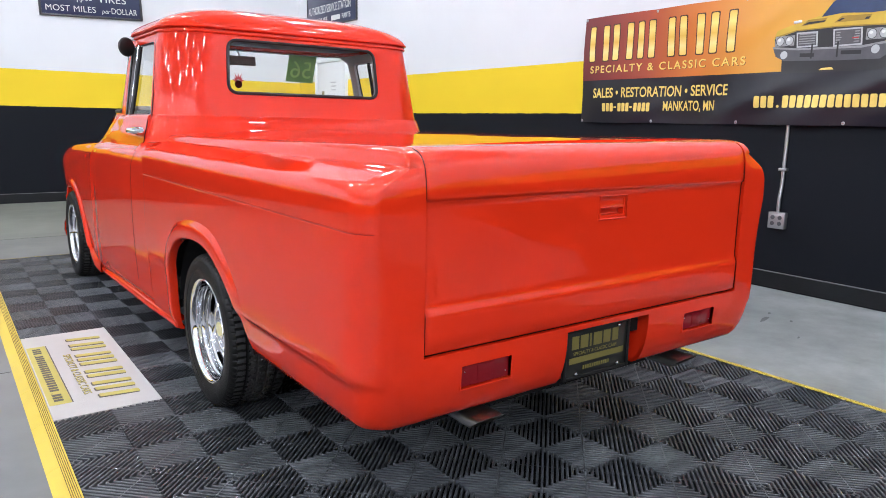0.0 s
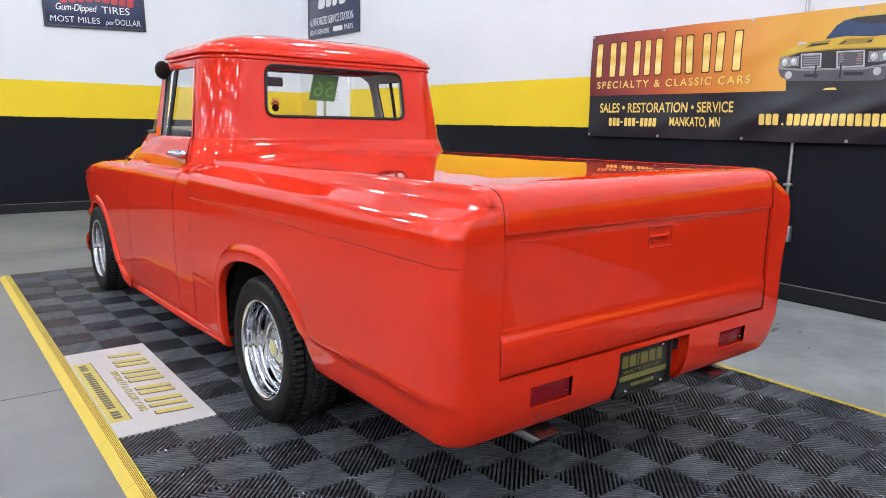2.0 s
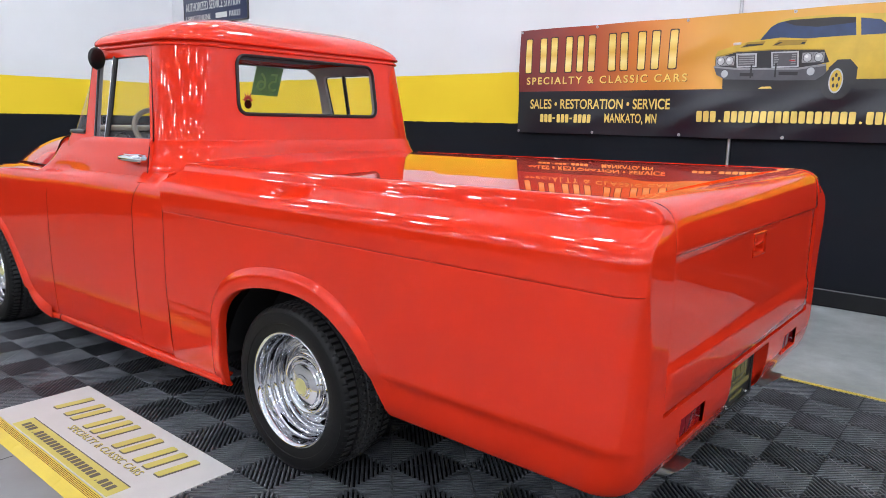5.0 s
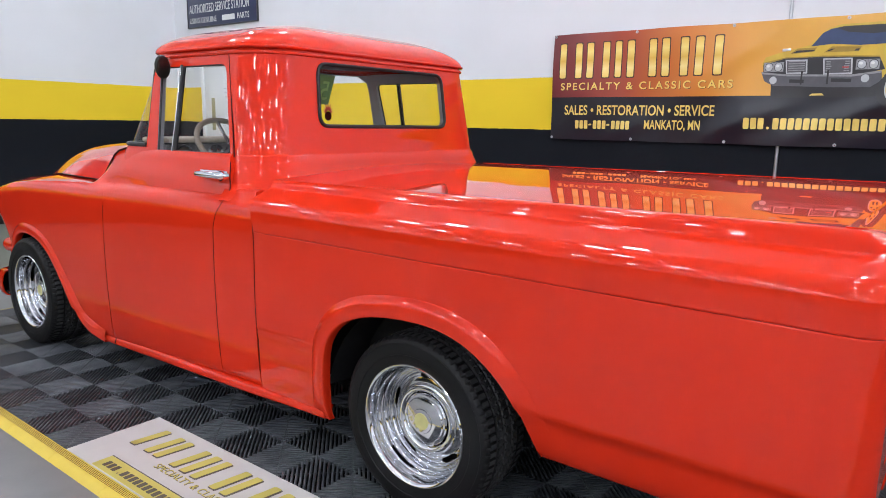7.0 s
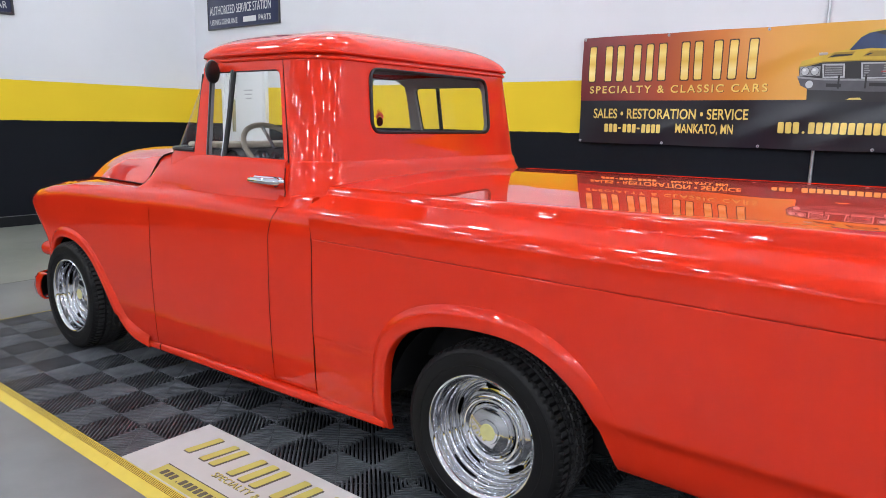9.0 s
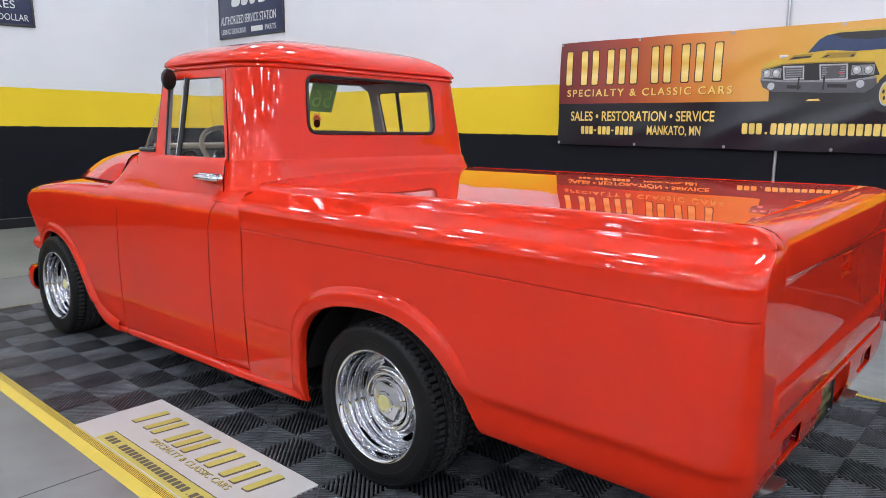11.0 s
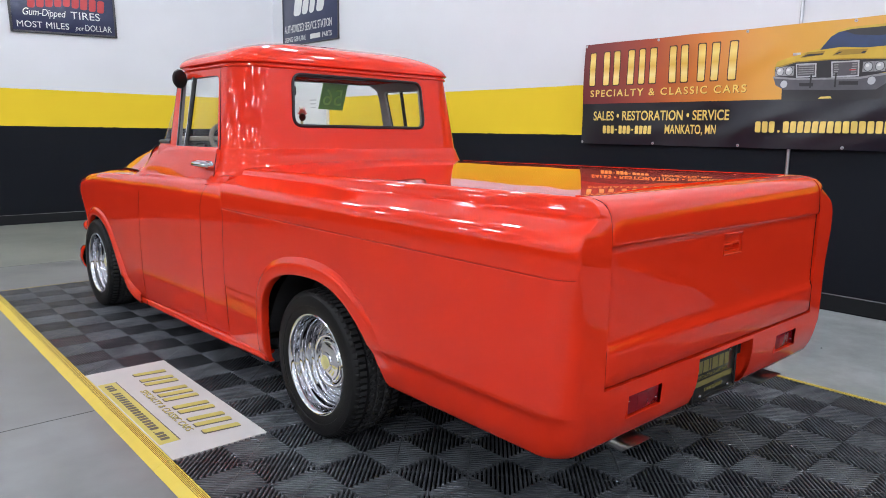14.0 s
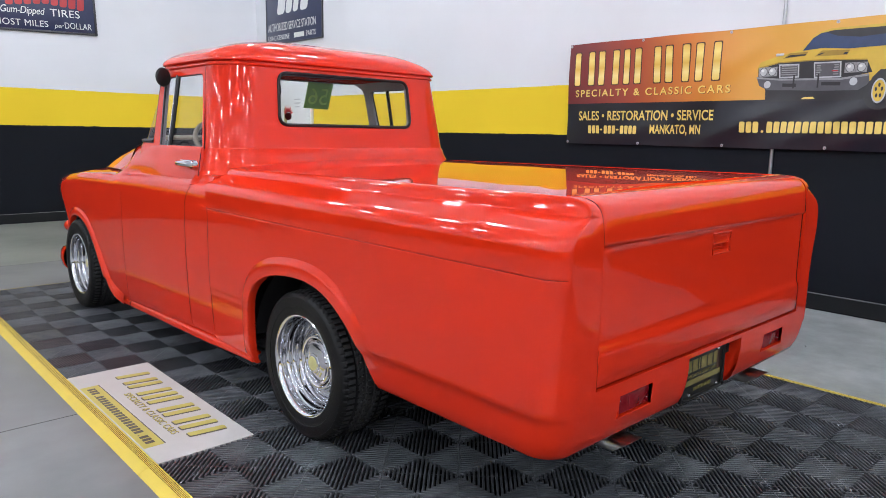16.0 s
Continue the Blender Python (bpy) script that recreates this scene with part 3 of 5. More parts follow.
# roll pan under the tailgate, with openings for lamps and plate
low = [lv for lv in BED if lv[0] < 0.544]
pan_rows = [[(GX - 2 * GX * i / 24, RY + dr, z) for i in range(25)] for z, ds, dr, r in low]
cuts = [box(s * 0.508 - 0.092, s * 0.508 + 0.092, -2, -1.2, 0.430, 0.498) for s in (-1, 1)] + [box(-0.186, 0.211, -2, -1.2, 0.30, 0.527)]
on_bed("roll_pan", solid_cut(facing(grid(pan_rows), (0, -1, 0)), 0.016, cuts, [RED, DARK], 40, 1, 0), None)
bm = box(-0.186, 0.211, RY + 0.086, RY + 0.090, 0.335, 0.527)
cheek = [(RY + dr + 0.002, z) for z, ds, dr, r in low if z <= 0.53] + [(RY + 0.002, 0.531), (RY + 0.090, 0.531), (RY + 0.090, 0.335)]
for x0 in (-0.190, 0.211):
    me = bpy.data.meshes.new("t")
    bm2 = prism(tidy(cheek), "x", x0, x0 + 0.004)
    bm2.to_mesh(me); bm2.free(); bm.from_mesh(me)
box(-0.186, 0.211, RY + 0.004, RY + 0.086, 0.527, 0.531, 0, bm)
on_bed("plate_recess", bm, RED, "red painted box behind the plate")
for s in (-1, 1):
    lx = s * 0.508
    bm = box(lx - 0.096, lx + 0.096, RY + 0.024, RY + 0.03, 0.426, 0.502)
    for a, b, c, d in ((lx - 0.096, lx - 0.092, 0.426, 0.502), (lx + 0.092, lx + 0.096, 0.426, 0.502), (lx - 0.092, lx + 0.092, 0.426, 0.430), (lx - 0.092, lx + 0.092, 0.498, 0.502)):
        box(a, b, RY + 0.002, RY + 0.024, c, d, 0, bm)
    tl = on_bed("tail_lamp", bm, RED, "recessed rectangular tail lamp")
    part("lens", box(lx - 0.09, lx + 0.09, RY + 0.010, RY + 0.023, 0.432, 0.496, 0.004), LENS, tl, "dark red plastic lens")
    part("reflector", box(lx - 0.03, lx + 0.03, RY + 0.0085, RY + 0.0105, 0.440, 0.488, 0.001), LENS, tl, "inner dark red bulb window")
    for q in (-1, 1):
        bm = bmesh.new()
        bmesh.ops.create_uvsphere(bm, u_segments=10, v_segments=6, radius=0.003, matrix=Matrix.Translation((lx + q * 0.076, RY + 0.010, 0.464 - 0.012 * q)))
        part("screw", bm, CHROME, tl)

# licence plate
lp = on_bed("licence_plate", box(-0.158, 0.150, RY + 0.036, RY + 0.040, 0.352, 0.512, 0.0015), PLATE, "black dealer plate in a black frame")
bm = bmesh.new()
for a, b, c, d in ((-0.163, -0.150, 0.347, 0.517), (0.142, 0.155, 0.347, 0.517), (-0.150, 0.142, 0.347, 0.357), (-0.150, 0.142, 0.507, 0.517)):
    box(a, b, RY + 0.031, RY + 0.042, c, d, 0.002, bm)
part("frame", bm, SEAL, lp, "black plastic frame")
bars([(-0.120, -0.088), (-0.080, -0.044), (-0.036, -0.028), (-0.018, 0.022), (0.030, 0.064), (0.074, 0.104)], 0.044, PLATEGOLD, lp, pose(-0.006, RY + 0.0355, 0.448, 90, 0, 0), "gold_bar")
words("SPECIALTY & CLASSIC CARS", 0.017, PLATEGOLD, lp, pose(-0.118, RY + 0.0355, 0.427, 90, 0, 0), "small_lettering")
bars([(-0.135, 0.128)], 0.020, PLATEGOLD, lp, pose(0, RY + 0.0355, 0.400, 90, 0, 0), "gold_band")
bars([(-0.07 + 0.011 * i, -0.063 + 0.011 * i) for i in range(12)], 0.013, PLATEGOLD, lp, pose(0, RY + 0.0355, 0.374, 90, 0, 0), "grey_bar")
for x, z in ((0.098, 0.500), (-0.104, 0.364), (0.098, 0.364)):
    bm = bmesh.new()
    bmesh.ops.create_uvsphere(bm, u_segments=10, v_segments=6, radius=0.0075, matrix=Matrix.Translation((x, RY + 0.034, z)))
    part("bolt", bm, CHROME, lp)

# tailgate
GW = GX - 0.0042
cols = [-GW, -GW + 0.004, -GW + 0.012] + [-GW + 0.012 + (2 * GW - 0.024) * i / 40 for i in range(1, 40)] + [GW - 0.012, GW - 0.004, GW]
def gate_y(x, d):
    e = min(1, (GW - abs(x)) / 0.012)
    return RY + max(d, 0) + (0.004 * (1 - e) ** 2) + (d if d < 0 else 0) * e
gate_bm = facing(grid([[(x, gate_y(x, d), z) for x in cols] for z, d in GATE]), (0, -1, 0))
gate = on_bed("tailgate", lift_right(solid_cut(gate_bm, 0.014, [box(-0.060, 0.060, -2, -1.2, 0.877, 0.940)], [RED, DARK], 40, 1, 0)), None, "smooth closed tailgate")
for s in (-1, 1):
    part("gap", tube([(s * (GX - 0.003), RY + max(d, 0) + 0.0025, z) for z, d in GATE[1:-3]], 0.0015, False, 6), GAP, gate)
hb = RY + 0.009
latch = part("latch_plate", solid_cut(box(-0.0615, 0.0615, hb + 0.003, hb + 0.034, 0.8755, 0.9415), 0, [box(-0.053, 0.053, hb - 0.1, hb + 0.026, 0.884, 0.906, 0.004), box(-0.053, 0.053, hb - 0.1, hb + 0.006, 0.912, 0.935, 0.002)], [RED], 40), None, gate, "red recessed release handle")
bm = tube([(-0.065, hb, 0.872), (0.065, hb, 0.872), (0.065, hb, 0.945), (-0.065, hb, 0.945)], 0.003, True)
part("rim", bm, RED, latch)
part("lever", box(-0.053, 0.053, hb + 0.002, hb + 0.010, 0.9045, 0.912, 0.003), RED, latch)
# unseen dark backing, added so the tailgate gaps look black
on_bed("bed_shell", box(-0.70, 0.70, -1.30, 0.80, 0.46, 1.058), DARK, "unseen black box that darkens the gaps round the tailgate")

# bed cover
CW = W - 0.176
rows = []
for j in range(31):
    y = -1.222 + (0.872 + 1.222) * j / 30
    row = []
    for i in range(41):
        x = CW * math.sin(math.pi / 2 * (i / 20 - 1))
        e = min(CW - abs(x), y + 1.222 + 0.001, 0.012) / 0.012
        row.append((x, y, cover_fall(1.0975, y) - 0.0040 + 0.0030 * math.sqrt(max(0, 1 - (1 - e) ** 2)) + (0.011 + 0.014 * j / 30) * (1 - (x / CW) ** 2)))
    rows.append(row)
on_bed("bed_cover", lift_right(solid_cut(facing(grid(rows), (0, 0, 1)), 0.016, [], [RED, DARK], 40, 1)), None, "glossy red hard bed cover")


def brow(path, w_at, rise=0.020, width=0.062, fade=5, tail=2.2):
    """The rolled lip round a wheel opening."""
    pts = smooth_line([(a, b, 0) for a, b in path], 70)
    n, rows = len(pts), []
    mid = pts[n // 2 + 1] - pts[n // 2 - 1]
    side = 1 if -mid.x > 0 else -1
    for i, p in enumerate(pts):
        a, b = pts[max(0, i - 1)], pts[min(n - 1, i + 1)]
        t = (b - a).normalized()
        nrm = Vector((t.y, -t.x, 0)) * side
        k = min(1, i / fade, (n - 1 - i) / (fade * tail))
        k = max(0.12, k * k * (3 - 2 * k))
        prof = [(-0.001, -0.022), (-0.001, -0.008), (0.0, rise * k * 0.6), (0.003, rise * k * 0.9), (0.008, rise * k), (width * 0.30, rise * k), (width * 0.52, rise * k * 0.93),
                (width * 0.64, rise * k * 0.80), (width * 0.74, rise * k * 0.50), (width * 0.82, rise * k * 0.24), (width * 0.91, rise * k * 0.06), (width, -0.003)]
        rows.append([(w_at(p.x + nrm.x * d, p.y + nrm.y * d) + h, p.x + nrm.x * d, p.y + nrm.y * d) for d, h in prof])
    return facing(grid(rows), (1, 0, 0))


def bed_w(y, z):
    k = max(0.0, min(1.0, (y + 0.1) / 0.3))
    ze = (z + 0.492 * 0.78 * k) / (1 + 0.78 * k) if z < 0.492 else z
    return W - lerp_table(ze, [(a, b) for a, b, *_ in BED])[0] * (1 - 0.55 * k if z < 0.492 else 1)


both("wheel_arch_lip", finish(brow([(0.395, 0.206)] + REAR_ARCH[1:-2], bed_w, 0.016, 0.082, 5, 3.4), RED, 50), "", BX)

# cab corner, door and front fender, one run of sections along the truck
SECT = [(0.83, 0.940, 0.235, 1.000, 0.872, 1.022, 0.862, 1.036), (1.048, 0.943, 0.228, 1.000, 0.870, 1.022, 0.862, 1.036), (1.05, 0.943, 0.228, 1.000, 0.868, 1.06, 0.832, 1.172), (1.6, 0.948, 0.205, 0.995, 0.870, 1.06, 0.832, 1.168),
        (1.90, 0.950, 0.190, 0.987, 0.866, 1.06, 0.808, 1.168), (1.97, 0.951, 0.185, 0.984, 0.866, 1.055, 0.797, 1.166), (2.06, 0.951, 0.18, 0.981, 0.866, 1.04, 0.801, 1.146), (2.12, 0.952, 0.172, 0.978, 0.867, 1.022, 0.807, 1.104), (2.155, 0.952, 0.17, 0.976, 0.869, 1.008, 0.812, 1.045), (2.195, 0.952, 0.168, 0.974, 0.872, 0.992, 0.818, 1.003),
        (2.24, 0.952, 0.165, 0.972, 0.876, 0.985, 0.822, 0.989), (2.6, 0.953, 0.162, 0.964, 0.86, 0.977, 0.785, 0.986), (2.9, 0.955, 0.165, 0.950, 0.83, 0.968, 0.73, 0.978),
        (3.17, 0.952, 0.17, 0.922, 0.80, 0.948, 0.65, 0.958), (3.325, 0.948, 0.2, 0.893, 0.77, 0.920, 0.60, 0.934), (3.425, 0.938, 0.24, 0.862, 0.74, 0.893, 0.56, 0.910), (3.485, 0.908, 0.28, 0.825, 0.70, 0.858, 0.52, 0.880)]
NOSE = [(0.0, -0.305), (0.3, -0.305), (0.55, -0.30), (0.63, -0.245), (0.73, -0.115), (0.80, -0.03), (0.85, 0.0), (1.2, 0.0)]


def section(y, n=52):
    w, zb, zs, xm, zm, xi, zi = lerp_table(y, SECT)
    k = max(0.0, min(1.0, (zm - 1.0) / 0.05))
    shelf = []
    for f, dx, dz in ((0.3, 0.022, 0.006), (0.6, 0.013, 0.010), (0.85, 0.010, 0.022)):
        a, b = (w - 0.044 + (xm - w + 0.044) * f, zs + 0.001 + (zm - zs - 0.001) * f), (xm + dx, zs + dz)
        shelf.append((a[0] + (b[0] - a[0]) * k, 0, a[1] + (b[1] - a[1]) * k))
    ctl = [(w - 0.040, 0, zb), (w - 0.022, 0, zb + 0.02), (w - 0.013, 0, zb + 0.08), (w - 0.006, 0, zb + 0.19), (w - 0.003, 0, zb + 0.27), (w, 0, zb + 0.40), (w - 0.001, 0, zs - 0.20), (w - 0.005, 0, zs - 0.09), (w - 0.013, 0, zs - 0.040),
           (w - 0.026, 0, zs - 0.014), (w - 0.044, 0, zs + 0.001), *shelf, (xm, 0, zm), ((xm + xi) / 2, 0, (zm + zi) / 2), (xi, 0, zi), (xi - 0.03, 0, zi + 0.006)]
    out = []
    lean = max(0.0, min(1.0, (y - 2.75) / 0.735)) ** 2
    for p in smooth_line(ctl, n):
        out.append((p.x, y + lean * lerp_table(p.z, NOSE)[0], p.z))
    return out


def side_w(y, z):
    w, zb = lerp_table(y, SECT)[:2]
    return w - 0.010 if z < zb + 0.13 else w - 0.002


def door_edge(z):
    return 1.05 + lerp_table(z, [(0.1, 0.0), (0.88, 0.004), (0.94, -0.012), (0.975, -0.034), (1.04, -0.030), (1.10, -0.006), (1.165, 0.011), (1.2, 0.014)])[0]


def run(y0, y1, n, low=None, high=None):
    """Sections from y0 to y1; the ends follow the seams low(z) and high(z)."""
    rows = []
    for i in range(n + 1):
        k = i / n
        y = y0 + (y1 - y0) * k
        rows.append([(p[0], p[1] + ((low(p[2]) - y0) * (1 - k) if low else 0) + ((high(p[2]) - y1) * k if high else 0), p[2]) for p in section(y)])
    return facing(grid(rows), (1, 0, 0.3))


both("cab_corner", solid_cut(run(0.830, 1.046, 8, lambda z: bed_front(z) + 0.009, lambda z: door_edge(z) - 0.0022), 0.02, [], [RED, DARK], 40, 1))
doors = both("door", solid_cut(run(1.051, 1.975, 20, lambda z: door_edge(z) + 0.0022), 0.03, [], [RED, LINER], 40, 1), "red door, closed")
both("front_fender", solid_cut(run(1.981, 3.485, 56, lambda z: 1.9815 if z < 0.9 else 1.9756), 0.016, [arch_cut(FRONT_ARCH)], [RED, DARK], 40, 1))
both("wheel_arch_lip", finish(brow(FRONT_ARCH[1:-1], side_w, 0.015, 0.066, 4, 1.8), RED, 50))
for s in (-1, 1):
    for y, f_, r in ((1.052, door_edge, 0.0024), (1.978, None, 0.0012), (0.85, lambda z: bed_front(z) + 0.0045, 0.0042)):
        line = [(s * ((min(p[0], bed_w(0.79, p[2]) + s * BX) if y == 0.85 and p[2] < 0.95 else p[0]) - (0.0045 if y == 0.85 and p[2] < 0.5 else 0.0012)), f_(p[2]) if f_ else p[1], p[2] - 0.001) for p in section(y)[5:-3] if y != 1.978 or p[2] < 0.9]
        part("shut_line", tube(line, r, False, 6), GAP, truck)
# rocker strips
rows = []
for y in [0.410, 0.413, 0.418] + [0.44 + 0.14 * i for i in range(11)] + [1.95, 2.05, 2.12, 2.15]:
    g = 0.6 if y in (0.410, 2.15) else 0.9 if y in (0.413, 2.12) else 1.0
    zc = 0.226 - 0.027 * (y - 0.4)
    bx = 0.898 + 0.010 * min(1, max(0, (y - 0.6) / 0.3))
    rows.append([(bx + u * g, y, zc + v * g) for u, v in ((-0.03, 0.025), (0.008, 0.025), (0.018, 0.021), (0.025, 0.013), (0.027, 0.002), (0.025, -0.010), (0.018, -0.018), (0.008, -0.021), (-0.03, -0.021))])
ring = [(x + 0.0008, 1.962, z - 0.0003) for x, y, z in rows[-4]][1:-1]
both("rocker_seam", finish(tube(ring, 0.0026, False, 6), GAP, 60))
both("rocker", finish(facing(grid(rows), (1, 0, 0)), RED, 50))

# greenhouse
GREEN = [(1.055, 0.861, 0.867, 2.07, 0.20, 0.15), (1.085, 0.845, 0.882, 2.07, 0.20, 0.15), (1.13, 0.829, 0.899, 2.07, 0.20, 0.15), (1.160, 0.822, 0.9065, 2.07, 0.20, 0.15), (1.168, 0.818, 0.914, 2.065, 0.20, 0.15), (1.176, 0.8165, 0.916, 2.06, 0.20, 0.15),
         *((1.176 + 0.442 * k / 6, 0.8165 - 0.0765 * k / 6, 0.916 + 0.045 * k / 6, 2.06 - 0.175 * k / 6, 0.20 - 0.012 * k / 6, 0.15 + 0.05 * k / 6) for k in range(1, 7))]
SKIRT = [(0.992, 0.918, 0.828, 2.08, 0.21, 0.13), (1.004, 0.905, 0.836, 2.08, 0.21, 0.13), (1.018, 0.890, 0.846, 2.08, 0.205, 0.13), (1.034, 0.876, 0.856, 2.08, 0.20, 0.13), (1.0551, 0.861, 0.867, 2.08, 0.20, 0.13)]


def loop(z, w, yr, yf, rr, rf, grow=0.0):
    w, yr, yf = w + grow, yr - grow, yf + grow
    half = [((w - rr) * i / 10, yr) for i in range(10)]
    half += [(w - rr + rr * math.sin(a), yr + rr - rr * math.cos(a)) for a in (math.pi / 2 * i / 12 for i in range(12))]
    half += [(w, yr + rr + (yf - rf - yr - rr) * i / 18) for i in range(18)]
    half += [(w - rf + rf * math.cos(a), yf - rf + rf * math.sin(a)) for a in (math.pi / 2 * i / 12 for i in range(12))]
    half += [((w - rf) * (1 - i / 8), yf) for i in range(9)]
    full = half + [(-x, y) for x, y in half[-2:0:-1]]
    return [(x, y, z) for x, y in full]


def green(z):
    return (z, *lerp_table(z, [tuple(r) for r in GREEN]))


SIDEWIN = rounded([(1.085, 1.143), (1.190, 1.556), (1.708, 1.556), (1.660, 1.128)], 0.04)
SCREEN = [(1.764, 1.192), (1.772, 1.56), (1.812, 1.603), (2.4, 1.603), (2.4, 1.192)]
REARWIN = rounded([(-0.456, 1.297), (-0.442, 1.572), (0.442, 1.572), (0.456, 1.297)], 0.055)
gbm = facing(grid([loop(*r) for r in GREEN], None, False, True), (0, 0, 0))
gbm.normal_update()
if sum(f.normal.dot(Vector((f.calc_center_median().x, f.calc_center_median().y - 1.4, 0))) for f in gbm.faces) < 0:
    bmesh.ops.reverse_faces(gbm, faces=gbm.faces)
cab = part("cab", solid_cut(gbm, 0.03, [prism(SIDEWIN, "x", -1.2, 1.2), prism(SCREEN, "x", -1.2, 1.2), prism(REARWIN, "y", 0.6, 1.12)], [RED, LINER], 40, 1), None, truck, "red cab shell with wrapped windscreen")

srows = []
for lv in SKIRT:
    lp_ = loop(*lv)
    srows.append(lp_[-22:] + lp_[:23])
part("cab_skirt", solid_cut(facing(grid(srows), (0, -1, 0.5)), 0.012, [], [RED, DARK], 45, 1), None, truck, "flared red base of the cab back")

# roof
base = green(1.618)
rows = [loop(1.618, *base[1:], 0.0)]
edge, cy = loop(1.632, *base[1:], 0.012), (base[2] + base[3]) / 2
rows.append(loop(1.626, *base[1:], 0.0115))
for f in (1.0, 0.996, 0.988, 0.975, 0.957, 0.935, 0.905, 0.87, 0.82, 0.76, 0.68, 0.58, 0.46, 0.32, 0.16, 0.01):
    rows.append([(x * f, cy + (y - cy) * f, z + 0.140 * (1 - f ** 2.6) ** 0.58) for x, y, z in edge])
rbm = grid(rows, None, False, True)
roof = part("roof", solid_cut(facing(rbm, (0, 0, 1)), 0.02, [], [RED, LINER], 45, 1), None, truck, "rounded red steel roof")
for z, grow, r in ((1.604, 0.004, 0.008), (1.628, 0.012, 0.007)):
    ring = loop(z, *green(min(z, 1.618))[1:], grow)
    half = [q for q in ring if q[0] >= 0 and q[1] < 1.66]
    part("drip_rail", tube([(-x, y, zz) for x, y, zz in half[::-1]] + half[1:], r, False, 8), RED, truck)


def on_rear(x, z, out=0.0):
    return (x, green(z)[2] - out, z)


def on_side(s, y, z, out=0.0):
    return (s * (green(z)[1] + out), y, z)


rw = part("rear_window", facing(grid([[on_rear(x * (0.447 - 0.012 * (z - 1.29) / 0.28), z, -0.014) for x in (-1, -0.5, 0, 0.5, 1)] for z in (1.302, 1.36, 1.42, 1.5, 1.566)]), (0, -1, 0)), GLASS, truck, "clear rear window glass")
rw.visible_shadow = False
part("seal", tube([on_rear(x, z, 0.002) for x, z in REARWIN], 0.0088, True, 8), SEAL, rw, "black rubber seal")
for s in (-1, 1):
    dw = part("door_window", facing(grid([[on_side(s, 1.09 + 0.26 * (z - 1.18) + (0.425 + 0.02) * i / 4, z, -0.016) for i in range(5)] for z in (1.118, 1.3, 1.42, 1.56)]), (s, 0, 0)), GLASS, truck, "clear door glass")
    dw.visible_shadow = False
    vent = part("vent_window", facing(grid([[on_side(s, 1.555 + 0.03 * (z - 1.17) + 0.125 * i / 3, z, -0.016) for i in range(4)] for z in (1.118, 1.3, 1.42, 1.56)]), (s, 0, 0)), GLASS, truck, "small hinged vent glass")
    vent.visible_shadow = False
    part("post", tube([on_side(s, 1.526 + 0.01 * (z - 1.17), z, -0.008) for z in (1.125, 1.3, 1.42, 1.562)], 0.0125, False, 8), SEAL, vent, "black vent post with chrome edge")
    part("chrome_edge", tube([on_side(s, 1.532 + 0.01 * (z - 1.17), z, 0.0025) for z in (1.13, 1.3, 1.42, 1.562)], 0.0030, False, 6), CHROME, vent)
    part("seal", tube([on_side(s, y, z, -0.007) for y, z in SIDEWIN], 0.0055, True, 6), SEAL, dw, "thin black rubber channel")
    part("shut_line", tube([on_side(s, 1.062 + 0.27 * (z - 1.17), z, -0.0012) for z in (1.165, 1.25, 1.33, 1.42, 1.5, 1.58, 1.6)], 0.0028, False, 6), GAP, truck)
    if s > 0:
        continue
    h = doors[1]
    bm = tube(smooth_line([(s * 0.872, 1.035, 1.088), (s * 0.902, 1.05, 1.089), (s * 0.912, 1.09, 1.09), (s * 0.914, 1.14, 1.09), (s * 0.906, 1.19, 1.089), (s * 0.898, 1.215, 1.088)], 18), 0.0155, False, 12, None, 1.0)
    bmesh.ops.create_cone(bm, cap_ends=True, segments=20, radius1=0.021, radius2=0.017, depth=0.03, matrix=Matrix.Translation((s * 0.884, 1.048, 1.089)) @ Matrix.Rotation(math.pi / 2, 4, "Y"))
    box(min(s * 0.868, s * 0.892), max(s * 0.868, s * 0.892), 1.03, 1.21, 1.070, 1.110, 0.009, bm)
    part("door_handle", bm, CHROME, h, "polished chrome pull handle")

# windscreen, following the cab's front
def wrap(z, grow):
    """Half of the windscreen's line at height z, from the side post to the middle."""
    _, w, yr, yf, rr, rf = green(z)
    w, yf = w + grow, yf + grow
    half = [(w, 1.766 + (yf - rf - 1.766) * i / 5) for i in range(5)]
    half += [(w - rf + rf * math.cos(a), yf - rf + rf * math.sin(a)) for a in (math.pi / 2 * i / 12 for i in range(12))]
    half += [((w - rf) * (1 - i / 8), yf) for i in range(9)]
    return [(x, y, z) for x, y in half + [(-x, y) for x, y in half[-2::-1]]]


wrows = [wrap(z, -0.014) for z in (1.185, 1.25, 1.33, 1.42, 1.5, 1.558, 1.607)]
ws = part("windscreen", facing(grid(wrows), (0, 1, 0)), GLASS, truck, "wrap-round windscreen glass")
ws.visible_shadow = False
part("seal", tube(wrap(1.192, -0.001), 0.011, False, 8), SEAL, ws, "black rubber seal under the glass")
for s in (-1, 1):
    part("seal", tube([(s * (green(z)[1] - 0.006), 1.767, z) for z in (1.19, 1.3, 1.42, 1.55)], 0.007, False, 8), SEAL, ws, "black rubber edge of the post")
